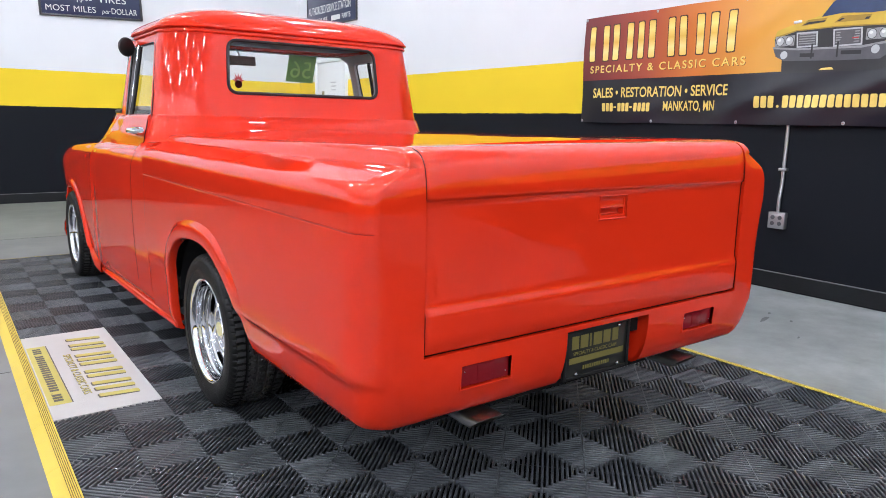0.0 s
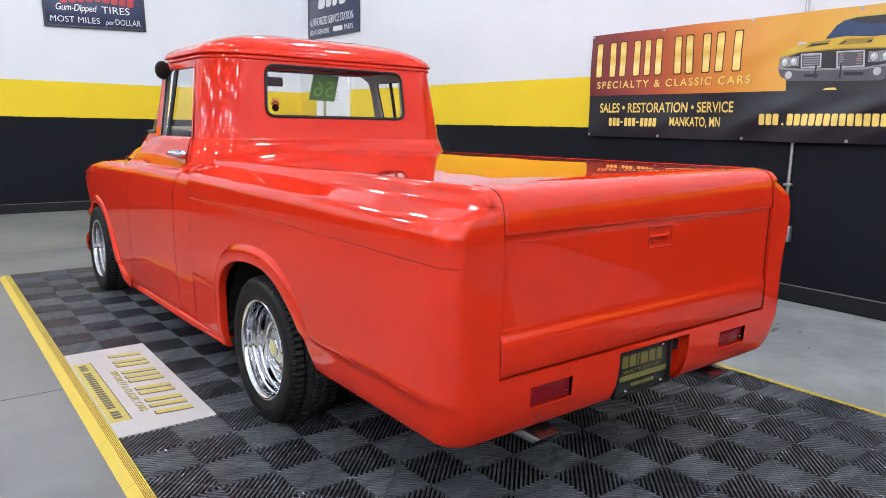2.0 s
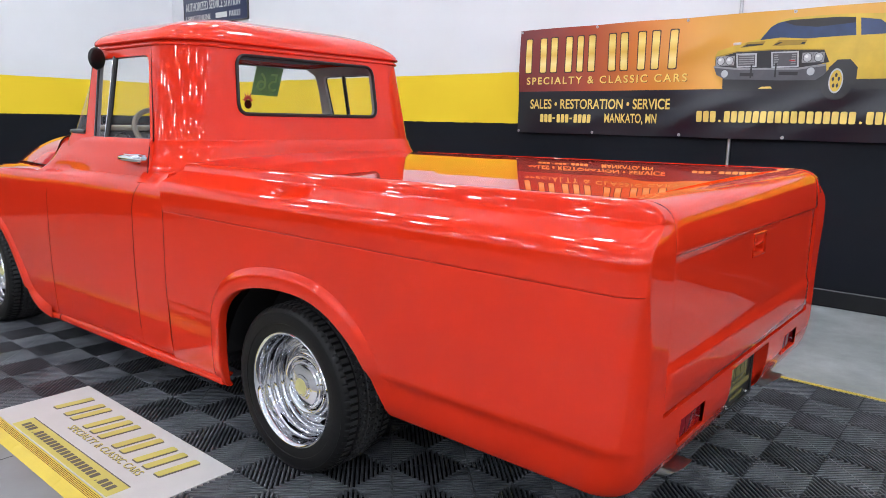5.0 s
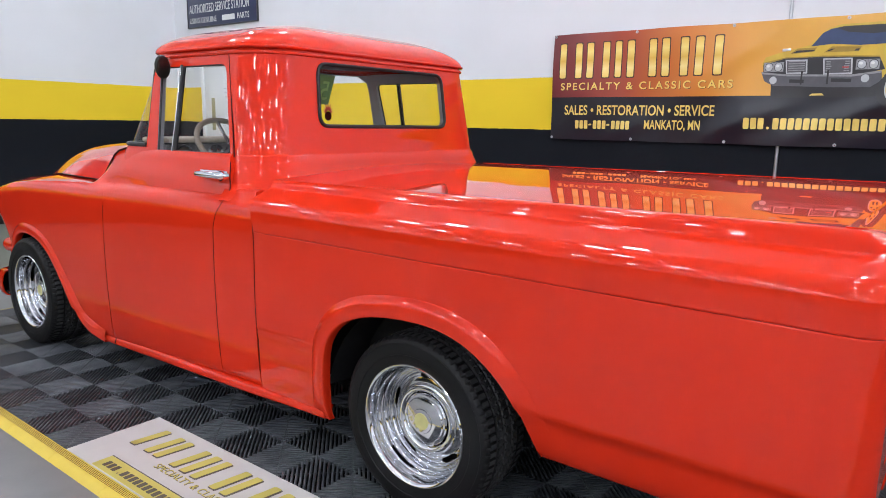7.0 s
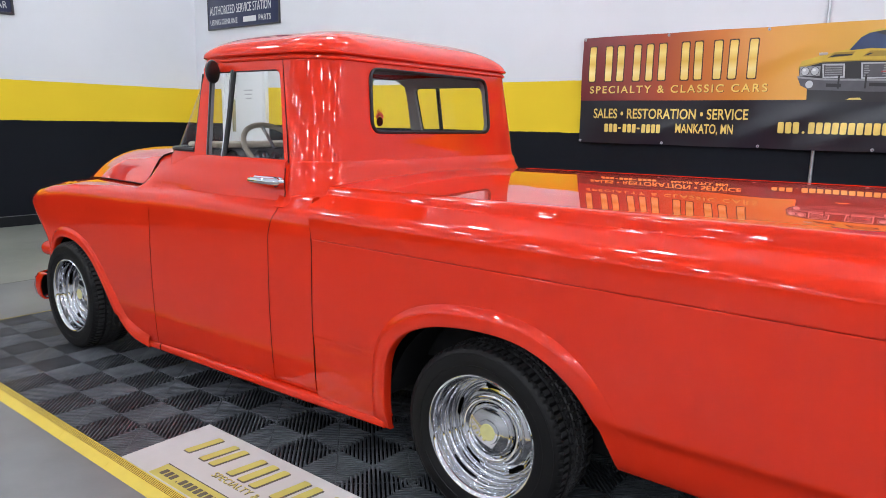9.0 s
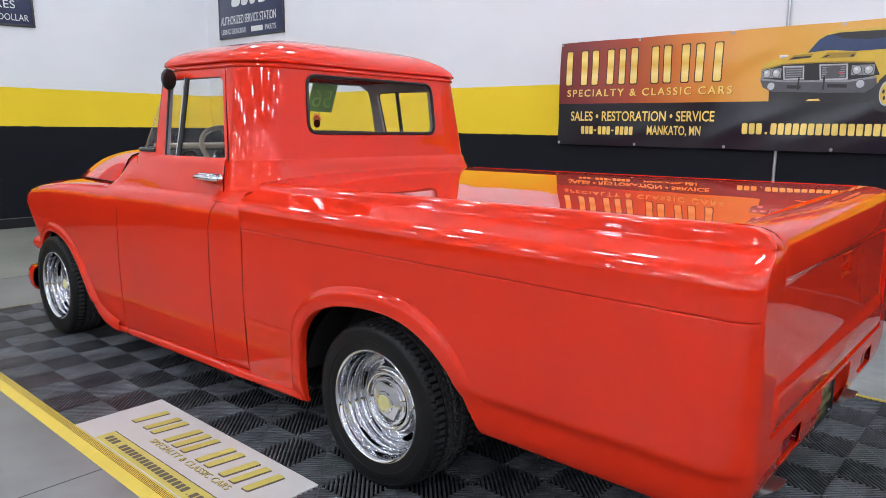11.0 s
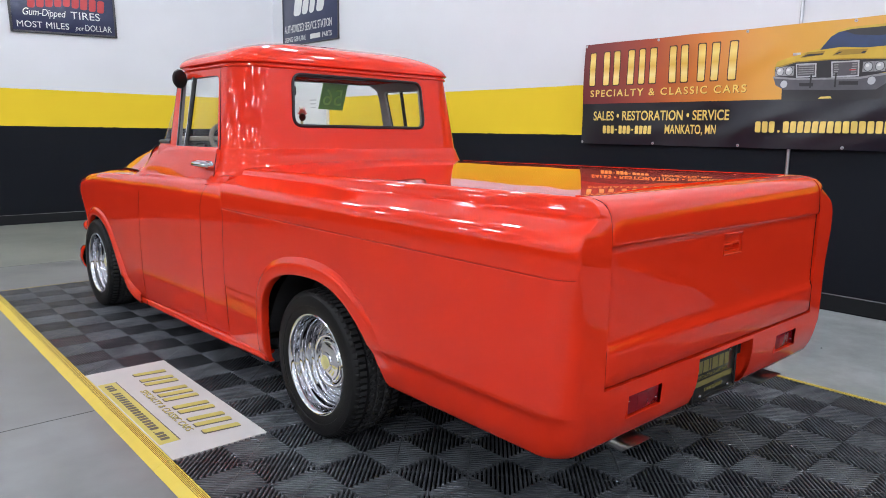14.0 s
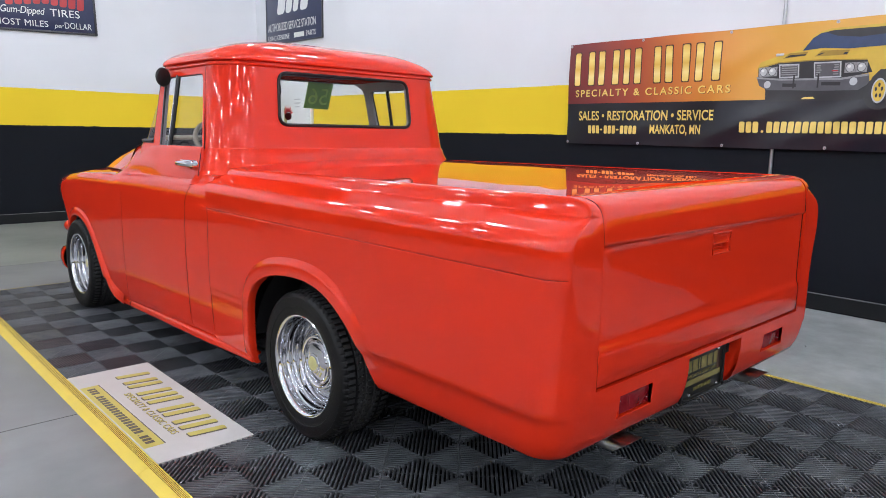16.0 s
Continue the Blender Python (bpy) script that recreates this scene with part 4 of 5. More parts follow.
# hood and cowl
HOODC = [(1.95, 1.178), (2.3, 1.168), (2.8, 1.158), (3.1, 1.150), (3.22, 1.141), (3.29, 1.126), (3.335, 1.092), (3.36, 1.045), (3.385, 0.975), (3.40, 0.91)]
rows = []
for j in range(41):
    y = 1.955 + (3.400 - 1.955) * (1 - (1 - j / 40) ** 1.5)
    zc = lerp_table(y, HOODC)[0]
    *_, xi, zi = lerp_table(y, SECT)
    row = []
    for i in range(41):
        t = -1 + i / 20
        e = abs(t) ** 3.8
        row.append((t * (xi + 0.006), y, zi + 0.004 + (zc - zi) * (1 - e)))
    rows.append(row)
hood = part("hood", solid_cut(facing(grid(rows), (0, 0, 1)), 0.018, [], [RED, DARK], 45, 1), None, truck, "domed red hood")
for s in (-1, 1):
    part("shut_line", tube([(s * (lerp_table(y, SECT)[5] + 0.006), y, lerp_table(y, SECT)[6] + 0.005) for y in [1.96, 2.0, 2.05, 2.09, 2.14, 2.19, 2.23, 2.24, 2.26] + [2.3 + 0.08 * i for i in range(13)]], 0.0052, False, 6), GAP, truck)
# nose and front bumper
bm = box(-0.80, 0.80, 3.02, 3.22, 0.30, 0.80, 0.05)
part("grille_panel", bm, RED, truck, "red front panel behind the bumper")
bp = smooth_line([(-0.955, 3.305, 0.285), (-0.953, 3.37, 0.285), (-0.93, 3.42, 0.285), (-0.80, 3.47, 0.285), (-0.4, 3.52, 0.285), (0, 3.53, 0.285), (0.4, 3.52, 0.285), (0.80, 3.47, 0.285), (0.93, 3.42, 0.285), (0.953, 3.37, 0.285), (0.955, 3.305, 0.285)], 48)
rows = []
for k, p in enumerate(bp):
    a, b = bp[max(0, k - 1)], bp[min(len(bp) - 1, k + 1)]
    t = (b - a).normalized()
    o = Vector((-t.y, t.x, 0))
    o = o if o.dot(p - Vector((0, 2.9, 0.285))) > 0 else -o
    rows.append([p + o * d + Vector((0, 0, h)) for d, h in ((-0.040, -0.082), (-0.014, -0.078), (0.004, -0.05), (0.012, 0.0), (0.004, 0.05), (-0.014, 0.078), (-0.040, 0.082))])
part("front_bumper", solid_cut(facing(grid(rows), (0, 1, 0)), 0.008, [], [RED, DARK], 40, 1), None, truck, "red painted front bumper, black inside")
for s in (-1, 1):
    bm = lathe([(0.0005, 3.305), (0.02, 3.302), (0.036, 3.292), (0.044, 3.275), (0.046, 3.255), (0.043, 3.23), (0.040, 3.12)], "y", 24)
    bmesh.ops.translate(bm, verts=bm.verts, vec=(s * 0.905, 0, 0.535))
    part("parking_lamp", bm, RED, truck, "small round red lamp pod")
# underbody: a plain dark box added to block light, then arches and exhaust
part("underbody", box(-0.66, 0.66, -1.15, 3.0, 0.24, 0.50, 0.03), DARK, truck, "plain black box blocking light under the truck")
for y0 in (0.0, 2.83):
    for s in (-1, 1):
        bm = lathe([(0.46, 0.60 * s), (0.46, 0.90 * s)], "x", 40)
        bmesh.ops.translate(bm, verts=bm.verts, vec=(0, y0 - 0.05, 0.27))
        bmesh.ops.delete(bm, geom=[v for v in bm.verts if v.co.z < 0.3], context="VERTS")
        part("inner_arch", bm, DARK, truck, "black inner wheel arch")
for s in (-1, 1):
    ring = [(0.052 * math.copysign(abs(math.cos(a)) ** 0.5, math.cos(a)), 0.026 * math.copysign(abs(math.sin(a)) ** 0.6, math.sin(a))) for a in (math.tau * k / 28 for k in range(28))]
    rows = [[(s * 0.485 + x * g, y - sl * (z * g) * 1.3, 0.285 + z * g) for x, z in ring] for y, g, sl in ((-0.75, 0.8, 0), (-1.05, 0.95, 0), (-1.295, 1.0, 1), (-1.297, 0.93, 1), (-1.10, 0.90, 0))]
    ex = part("exhaust_tip", grid(rows, None, False, True), STEEL, truck, "flattened steel exhaust tip")
    part("bore", box(s * 0.485 - 0.045, s * 0.485 + 0.045, -1.13, -1.12, 0.262, 0.308), DARK, ex)


# ---- wheels ----
def tyre_mesh():
    R, nt = 0.319, 360
    prof = [(0.203, -0.098), (0.209, -0.106), (0.213, -0.1075), (0.215, -0.1105), (0.230, -0.1165), (0.250, -0.1190), (0.2515, -0.1208), (0.258, -0.1212), (0.272, -0.1222), (0.290, -0.119), (0.2915, -0.1202), (0.296, -0.1185), (0.304, -0.113), (0.311, -0.107)]
    prof += [(R - 0.0045 * (abs(u) / 0.1) ** 2, u) for u in [-0.100 + 0.2 * i / 60 for i in range(61)]]
    prof += [(r, -a) for r, a in prof[13::-1]]
    rows = []
    for r, a in prof:
        row = []
        for k in range(nt):
            t = k / nt
            rr = r
            if abs(a) <= 0.108 and r > 0.30:
                rib = math.floor((a + 0.1) / 0.04)
                off = (a + 0.1) / 0.04 - rib
                skew = t * 72 + 0.5 * (rib % 2) + (a * 14 if rib in (1, 3) else a * -8 if rib == 2 else 0)
                if min(off, 1 - off) < 0.085 and abs(a) < 0.09 or (skew % 1.0) < 0.15:
                    rr -= 0.0055
            c = t * math.tau
            y, z = rr * math.cos(c), rr * math.sin(c)
            row.append((a, y, max(z, -0.304)))
        rows.append(row)
    bm = grid(rows, None, False, True)
    bmesh.ops.recalc_face_normals(bm, faces=bm.faces)
    for f in bm.faces:
        if min(v.co.yz.length for v in f.verts) > 0.3125 and abs(f.calc_center_median().x) < 0.104:
            f.material_index = 1
    return finish(bm, [RUBBER, TREAD], 28)


def rim_mesh():
    n = 120
    prof = [(0.200, 0.080), (0.208, 0.098), (0.2155, 0.1085), (0.2175, 0.112), (0.215, 0.1155), (0.209, 0.1135), (0.2035, 0.107), (0.2005, 0.098), (0.1995, 0.090)]
    for k in range(3):
        r, a = 0.1990 - 0.0055 * k, 0.084 - 0.027 * k
        prof += [(r, a), (r - 0.0004, a - 0.010), (r - 0.0018, a - 0.016), (r - 0.0046, a - 0.019), (r - 0.0062, a - 0.021), (r - 0.0060, a - 0.024)]
    prof += [(0.1815, 0.0), (0.178, -0.004), (0.175, 0.0)]
    bm = lathe(prof, "x", n)
    # slotted disc
    disc = [(0.175, 0.0), (0.171, 0.008), (0.166, 0.012), (0.163, 0.0145), (0.156, 0.018), (0.149, 0.0215), (0.145, 0.023), (0.134, 0.026), (0.129, 0.027), (0.126, 0.034), (0.121, 0.037), (0.116, 0.038), (0.112, 0.044), (0.107, 0.0435), (0.102, 0.040), (0.098, 0.034), (0.094, 0.030), (0.0, 0.028)]
    rows = [[(a, math.cos(k * math.tau / n) * r, math.sin(k * math.tau / n) * r) for k in range(n)] for r, a in disc]
    vs = [[bm.verts.new(p) for p in r] for r in rows[:-1]]
    for i in range(len(vs) - 1):
        for k in range(n):
            if (3 <= i <= 4 and (k % 24) in range(2, 11)) or (i in (2, 5) and (k % 24) in range(3, 10)):
                continue
            bm.faces.new((vs[i][k], vs[i + 1][k], vs[i + 1][(k + 1) % n], vs[i][(k + 1) % n]))
    bmesh.ops.remove_doubles(bm, verts=bm.verts, dist=0.0001)
    bmesh.ops.recalc_face_normals(bm, faces=bm.faces)
    return finish(bm, CHROME, 40)


def make_wheel():
    w = part("wheel", rim_mesh(), CHROME, truck, "polished chrome slotted wheel")
    part("tyre", tyre_mesh(), RUBBER, w, "black radial tyre with blocky tread")
    cap = part("hub_cap", lathe([(0.093, 0.028), (0.095, 0.037), (0.090, 0.043), (0.083, 0.044), (0.079, 0.049), (0.060, 0.054), (0.044, 0.056), (0.042, 0.060), (0.036, 0.061), (0.0005, 0.061)], "x", 48), CHROME, w, "domed chrome centre cap")
    part("badge", lathe([(0.031, 0.0605), (0.029, 0.0635), (0.0005, 0.0645)], "x", 32), BADGE, cap, "cream centre badge")
    part("brake_drum", lathe([(0.0005, -0.03), (0.17, -0.03), (0.175, -0.06), (0.19, -0.09)], "x", 32), DARK, w, "dark brake behind the slots")
    return w


def copy_part(ob, m):
    c = copy_thing(ob, m)
    c.parent = truck
    return c


wheel = make_wheel()
HUBX, HUBZ = 0.800, 0.304
wheel.matrix_basis = pose(HUBX, -0.016, HUBZ, 8, 0, 0)
for x, y, turn in ((-HUBX, -0.016, 180), (HUBX + 0.052, 2.884, 0), (-HUBX - 0.052, 2.884, 180)):
    copy_part(wheel, pose(x, y, HUBZ, 0, 0, turn))

# ---- cab interior ----
part("bench_seat", box(-0.66, 0.66, 1.05, 1.28, 0.55, 1.10, 0.06), TRIMTAN, truck, "tan vinyl bench seat")
bm = box(-0.74, 0.74, 1.72, 1.94, 0.95, 1.205, 0.04)
dash = part("dashboard", bm, DASH, truck, "dark dashboard with a pale top")
part("dash_top", box(-0.735, 0.735, 1.70, 1.955, 1.200, 1.226, 0.012), TRIMTAN, dash, "pale tan dash top")
for x in (-0.66, -0.48, -0.30):
    bm = lathe([(0.05, 1.712), (0.056, 1.692), (0.047, 1.700), (0.001, 1.706)], "y", 24)
    bmesh.ops.translate(bm, verts=bm.verts, vec=(x, 0, 1.135))
    part("gauge", bm, CHROME, dash, "chrome ringed gauge")
sw = part("steering_wheel", tube([(0.185 * math.cos(a), 0.185 * math.sin(a), 0) for a in (math.tau * i / 40 for i in range(40))], 0.014, True, 10), WHEELRIM, truck, "brown leather-rimmed steering wheel")
sw.matrix_basis = pose(-0.43, 1.62, 1.185, 44, 0, 0)
for a in (90, 210, 330):
    bm = tube([(0.03 * math.cos(radians(a)), 0.03 * math.sin(radians(a)), -0.012), (0.18 * math.cos(radians(a)), 0.18 * math.sin(radians(a)), 0)], 0.009, False, 6)
    part("spoke", bm, CHROME, sw, "chrome spoke")
part("column", tube([(0, 0, -0.03), (0, 0, -0.3)], 0.025, False, 10), CHROME, sw, "steel steering column")
mir = part("rear_view_mirror", box(-0.095, 0.095, -0.010, 0.010, -0.030, 0.030, 0.009), SEAL, truck, "small interior mirror")
mir.matrix_basis = pose(-0.10, 1.70, 1.528, -6, 0, -6)
part("mirror_glass", box(-0.088, 0.088, -0.0115, -0.0105, -0.024, 0.024), CHROME, mir)
part("stalk", tube([(0, 0.008, 0.015), (0, 0.05, 0.06), (0, 0.11, 0.09)], 0.006, False, 6), CHROME, mir)
card = part("price_card", box(-0.102, 0.102, -0.002, 0.002, -0.094, 0.094), GREENCARD, truck, "green card with year figures in the windscreen")
card.matrix_basis = pose(0.40, 1.88, 1.512, 0, 0, 0) @ pose(0, 0, 0, 20, 1.5, 0)
words("56", 0.17, GREENINK, card, pose(0.086, -0.0028, -0.062, 90, 0, 0) @ Matrix.Diagonal((-1, 1, 1, 1)), "figures", 1.0, 1.0, 0.0004)
# outside mirror on the left door, round and black
om = part("door_mirror", lathe([(0.001, -0.006), (0.046, -0.008), (0.051, -0.005), (0.054, 0.001), (0.051, 0.007), (0.042, 0.013), (0.025, 0.017), (0.001, 0.018)], "y", 28), SEAL, truck, "round black clip-on mirror")
om.matrix_basis = pose(-0.80, 1.61, 1.553, 0, 0, 24)
part("bracket", tube(smooth_line([(0.0, 0.02, 0.0), (0.03, 0.03, 0.035), (0.07, 0.0, 0.045), (0.085, -0.02, 0.04)], 12), 0.006, False, 8), CHROME, om, "chrome bracket")
# sticker in the rear window
bm = bmesh.new()
bmesh.ops.create_circle(bm, cap_ends=True, segments=20, radius=0.021, matrix=Matrix.Translation((0, 0, -0.012)) @ Matrix.Rotation(math.pi / 2, 4, "X"))
st = part("sticker", bm, GAP, truck, "small flame sticker on the glass")
st.matrix_basis = pose(-0.398, 0.936, 1.355)
bm = bmesh.new()
for k in range(7):
    a = radians(20 + 140 * k / 6)
    u = Vector((math.cos(a), 0, math.sin(a)))
    v = Vector((-math.sin(a), 0, math.cos(a)))
    h = 0.05 if k in (2, 3, 4) else 0.036
    bm.faces.new([bm.verts.new(p) for p in (u * 0.012 + v * 0.007, u * 0.012 - v * 0.007, u * h)])
part("flame", bm, INKRED, st)


# ---- floor tiles ----


def on_mat(x, y, z):
    """A pose on the floor mat: text runs along the truck towards its tail."""
    return Matrix(((0, 1, 0, x), (-1, 0, 0, y), (0, 0, 1, z), (0, 0, 0, 1)))


def rib_square(bm, x0, y0, flip):
    """One square of diagonal ribs with a crossing stay."""
    d = Vector((1, 1, 0)).normalized() if not flip else Vector((1, -1, 0)).normalized()
    n = Vector((-d.y, d.x, 0))
    c, half, pitch = Vector((x0 + S / 2, y0 + S / 2, 0)), S / math.sqrt(2), S * math.sqrt(2) / 17
    for k in range(-8, 9):
        o = k * pitch
        ln = half - abs(o) - 0.0015
        if ln < 0.004:
            ln = 0.004
        a, b, wd = c + n * o - d * ln, c + n * o + d * ln, pitch * 0.25
        rows = [[bm.verts.new(q + n * u + Vector((0, 0, h))) for q in (a, b)] for u, h in ((-wd * 1.15, -0.016), (-wd, -0.0014), (-wd * 0.62, 0), (wd * 0.62, 0), (wd, -0.0014), (wd * 1.15, -0.016))]
        for u, v in zip(rows, rows[1:]):
            bm.faces.new((u[0], u[1], v[1], v[0]))
        for i in (0, 1):
            bm.faces.new([r[i] for r in rows])
    a, b, wd, z = c - n * (half - 0.004), c + n * (half - 0.004), 0.0022, Vector((0, 0, -0.0004))
    bm.faces.new([bm.verts.new(p + z) for p in (a - d * wd, a + d * wd, b + d * wd, b - d * wd)])


tile_bm = bmesh.new()
for i in (0, 1):
    for j in (0, 1):
        rib_square(tile_bm, i * S, j * S, (i + j) % 2 == 0)
# near-black sheet under the ribs, painting the gaps between them dark
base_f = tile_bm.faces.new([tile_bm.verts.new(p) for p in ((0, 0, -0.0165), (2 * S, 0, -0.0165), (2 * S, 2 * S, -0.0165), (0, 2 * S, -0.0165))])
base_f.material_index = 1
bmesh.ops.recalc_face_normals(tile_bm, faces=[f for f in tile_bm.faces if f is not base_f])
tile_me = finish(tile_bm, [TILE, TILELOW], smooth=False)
tiled = thing("tile_floor", "black ribbed interlocking plastic floor tiles under the truck", "floor tiles", (TX0, TY0, 0), kind="structure")
for a in range(7):
    for b in range(-12, 9):
        if a == 0 and 0 <= b <= 2:
            continue
        t = new("tile", tile_me)
        t.parent = tiled
        t.matrix_basis = pose(a * 2 * S, b * 2 * S, random.uniform(-0.0006, 0.0006), random.uniform(-0.12, 0.12), random.uniform(-0.12, 0.12), 0)

# yellow ramp edging, one length a tile
ramp_bm = bmesh.new()
prof, dirty = [(0.0, 0.0)], set()
for k in range(5):
    x, z = 0.006 + 0.006 * k, -0.0004 * k
    dirty.update((len(prof), len(prof) + 1))
    prof += [(x, z), (x + 0.0008, z - 0.0016), (x + 0.0024, z - 0.0004)]
prof += [(0.040, -0.0030), (0.050, -0.0066), (0.060, -0.0115), (0.067, -0.0155), (0.073, -0.0185), (0.075, -0.0195)]
for k in range(len(prof) - 1):
    quad = [(prof[k], 0.0008), (prof[k + 1], 0.0008), (prof[k + 1], 2 * S - 0.0008), (prof[k], 2 * S - 0.0008)]
    f = ramp_bm.faces.new([ramp_bm.verts.new((-q[0], y, q[1])) for q, y in quad])
    f.material_index = int(k in dirty)
for y in (0.0008, 2 * S - 0.0008):
    ramp_bm.faces.new([ramp_bm.verts.new((-x, y, z)) for x, z in prof] + [ramp_bm.verts.new((0, y, -0.0195))])
edge_me = finish(facing(ramp_bm, (0, 0, 1)), [EDGEYEL, EDGEDIRT], 20, False)
X1, Y1 = 14 * S, 18 * S
for b in range(-12, 9):
    for x, turn, y in ((0, 0, b * 2 * S), (X1, 180, (b + 1) * 2 * S)):
        e = new("edge_ramp", edge_me)
        e.parent = tiled
        e.matrix_basis = pose(x, y, random.uniform(-0.0004, 0.0004), 0, 0, turn)
for a in range(7):
    e = new("edge_ramp", edge_me)
    e.parent = tiled
    e.matrix_basis = pose((a + 1) * 2 * S - 2 * S, Y1, 0, 0, 0, -90) @ Matrix.Diagonal((0.45, 1, 1, 1))

# printed mat let into the tiles
mat_ob = thing("floor_mat", "white printed advertising mat with yellow shapes set in tiles", "mat", (0, 0, 0))
part("panel", box(TX0 + 0.002, TX0 + 2 * S - 0.003, TY0 + 0.003, TY0 + 6 * S - 0.003, -0.012, 0.0012, 0.0006, seg=1), MATWHITE, mat_ob)


def block(x0, x1, h, r=0.02, lean=0.0, depth=0.0006):
    """A plain rounded block for one big printed letter."""
    bm = bmesh.new()
    pts = rounded([(x0, 0), (x1, 0), (x1 + lean, h), (x0 + lean, h)], r, 4)
    lo = [bm.verts.new((x, y, depth)) for x, y in pts]
    bm.faces.new(lo)
    dn = [bm.verts.new((x, y, 0)) for x, y in pts]
    for i in range(len(pts)):
        bm.faces.new((lo[i], dn[i], dn[(i + 1) % len(pts)], lo[(i + 1) % len(pts)]))
    return facing(bm, (0, 0, 1))


BLOCKS = ((0.0, 0.145), (0.172, 0.330), (0.362, 0.402), (0.432, 0.592), (0.620, 0.765), (0.800, 0.925))
def twin_bars(x0, x1, stroke):
    """The spans of the plain bars that stand for one big printed letter."""
    return [(x0, x1)] if x1 - x0 < 3 * stroke else [(x0, x0 + stroke), (x1 - stroke, x1)]


for a, b in BLOCKS:
    for c, d in twin_bars(a, b, 0.038):
        g = part("shadow_bar", block(c - 0.004, d + 0.004, 0.158, 0.008, 0.02), MATGREY, mat_ob)
        g.matrix_basis = on_mat(-1.268, 1.196, 0.0014)
        g = part("yellow_bar", block(c, d, 0.155, 0.008, 0.02), MATYEL, mat_ob)
        g.matrix_basis = on_mat(-1.262, 1.202, 0.0022)
words("SPECIALTY & CLASSIC CARS", 0.047, MATGREY, mat_ob, on_mat(-1.3135, 0.934, 0.0018), "word", 0.95, 1.08, 0.0003)
words("SPECIALTY & CLASSIC CARS", 0.047, MATYEL, mat_ob, on_mat(-1.312, 0.938, 0.0024), "word", 0.95, 1.08, 0.0003)
g = part("yellow_band", block(0, 0.86, 0.082, 0.002), MATYEL, mat_ob)
g.matrix_basis = on_mat(-1.449, 1.14, 0.0012)
g = part("dark_line", block(0, 0.86, 0.0045, 0.001), MATGREY, mat_ob)
g.matrix_basis = on_mat(-1.366, 1.14, 0.0012)
for k in range(25):
    if k in (3, 21):
        w0, w1, hh = 0.018, 0.024, 0.008
    else:
        w0, w1, hh = 0.004, 0.0265, 0.036
    g = part("dark_bar", block(w0, w1, hh, 0.004, 0.0), MATGREY, mat_ob)
    g.matrix_basis = on_mat(-1.428, 1.106 - 0.0318 * k, 0.002)

# saw-cut joints in the concrete
JOINT = plain("joint_dirt", (0.09, 0.09, 0.09), 0.8)
for n, (x0, x1, y0, y1) in enumerate(((SIDE_X, -1.536, 0.872, 0.879), (SIDE_X, WALL_X - 0.02, 4.95, 4.957), (-4.25, -4.243, BACK_Y, WALL_Y - 0.02))):
    slab(f"floor_joint_{n + 1}", x0, x1, y0, y1, CONC - 0.004, CONC + 0.0008, JOINT, "dark saw-cut joint in the concrete", "floor joint")
STAIN = plain("floor_scuff", (0.13, 0.14, 0.14), 0.6, 0, 0, 0.3, 30)
for x, y, l, w, t in ((2.57, -0.52, 0.06, 0.02, 25), (2.40, -0.58, 0.17, 0.035, 15), (2.50, -0.70, 0.055, 0.02, 30), (2.2, -0.9, 0.05, 0.012, 20)):
    bm = bmesh.new()
    ring = [bm.verts.new((math.cos(a) * l / 2 * random.uniform(0.7, 1.1), math.sin(a) * w / 2 * random.uniform(0.7, 1.1), 0)) for a in (math.tau * i / 14 for i in range(14))]
    bm.faces.new(ring)
    st_ = part("floor_mark", bm, STAIN, None, smooth=False)
    st_.matrix_basis = pose(x, y, CONC + 0.0012, 0, 0, t)
    tagged(st_, "small dark scuff on the concrete floor", "floor mark", "scuffs on the concrete", "structure")


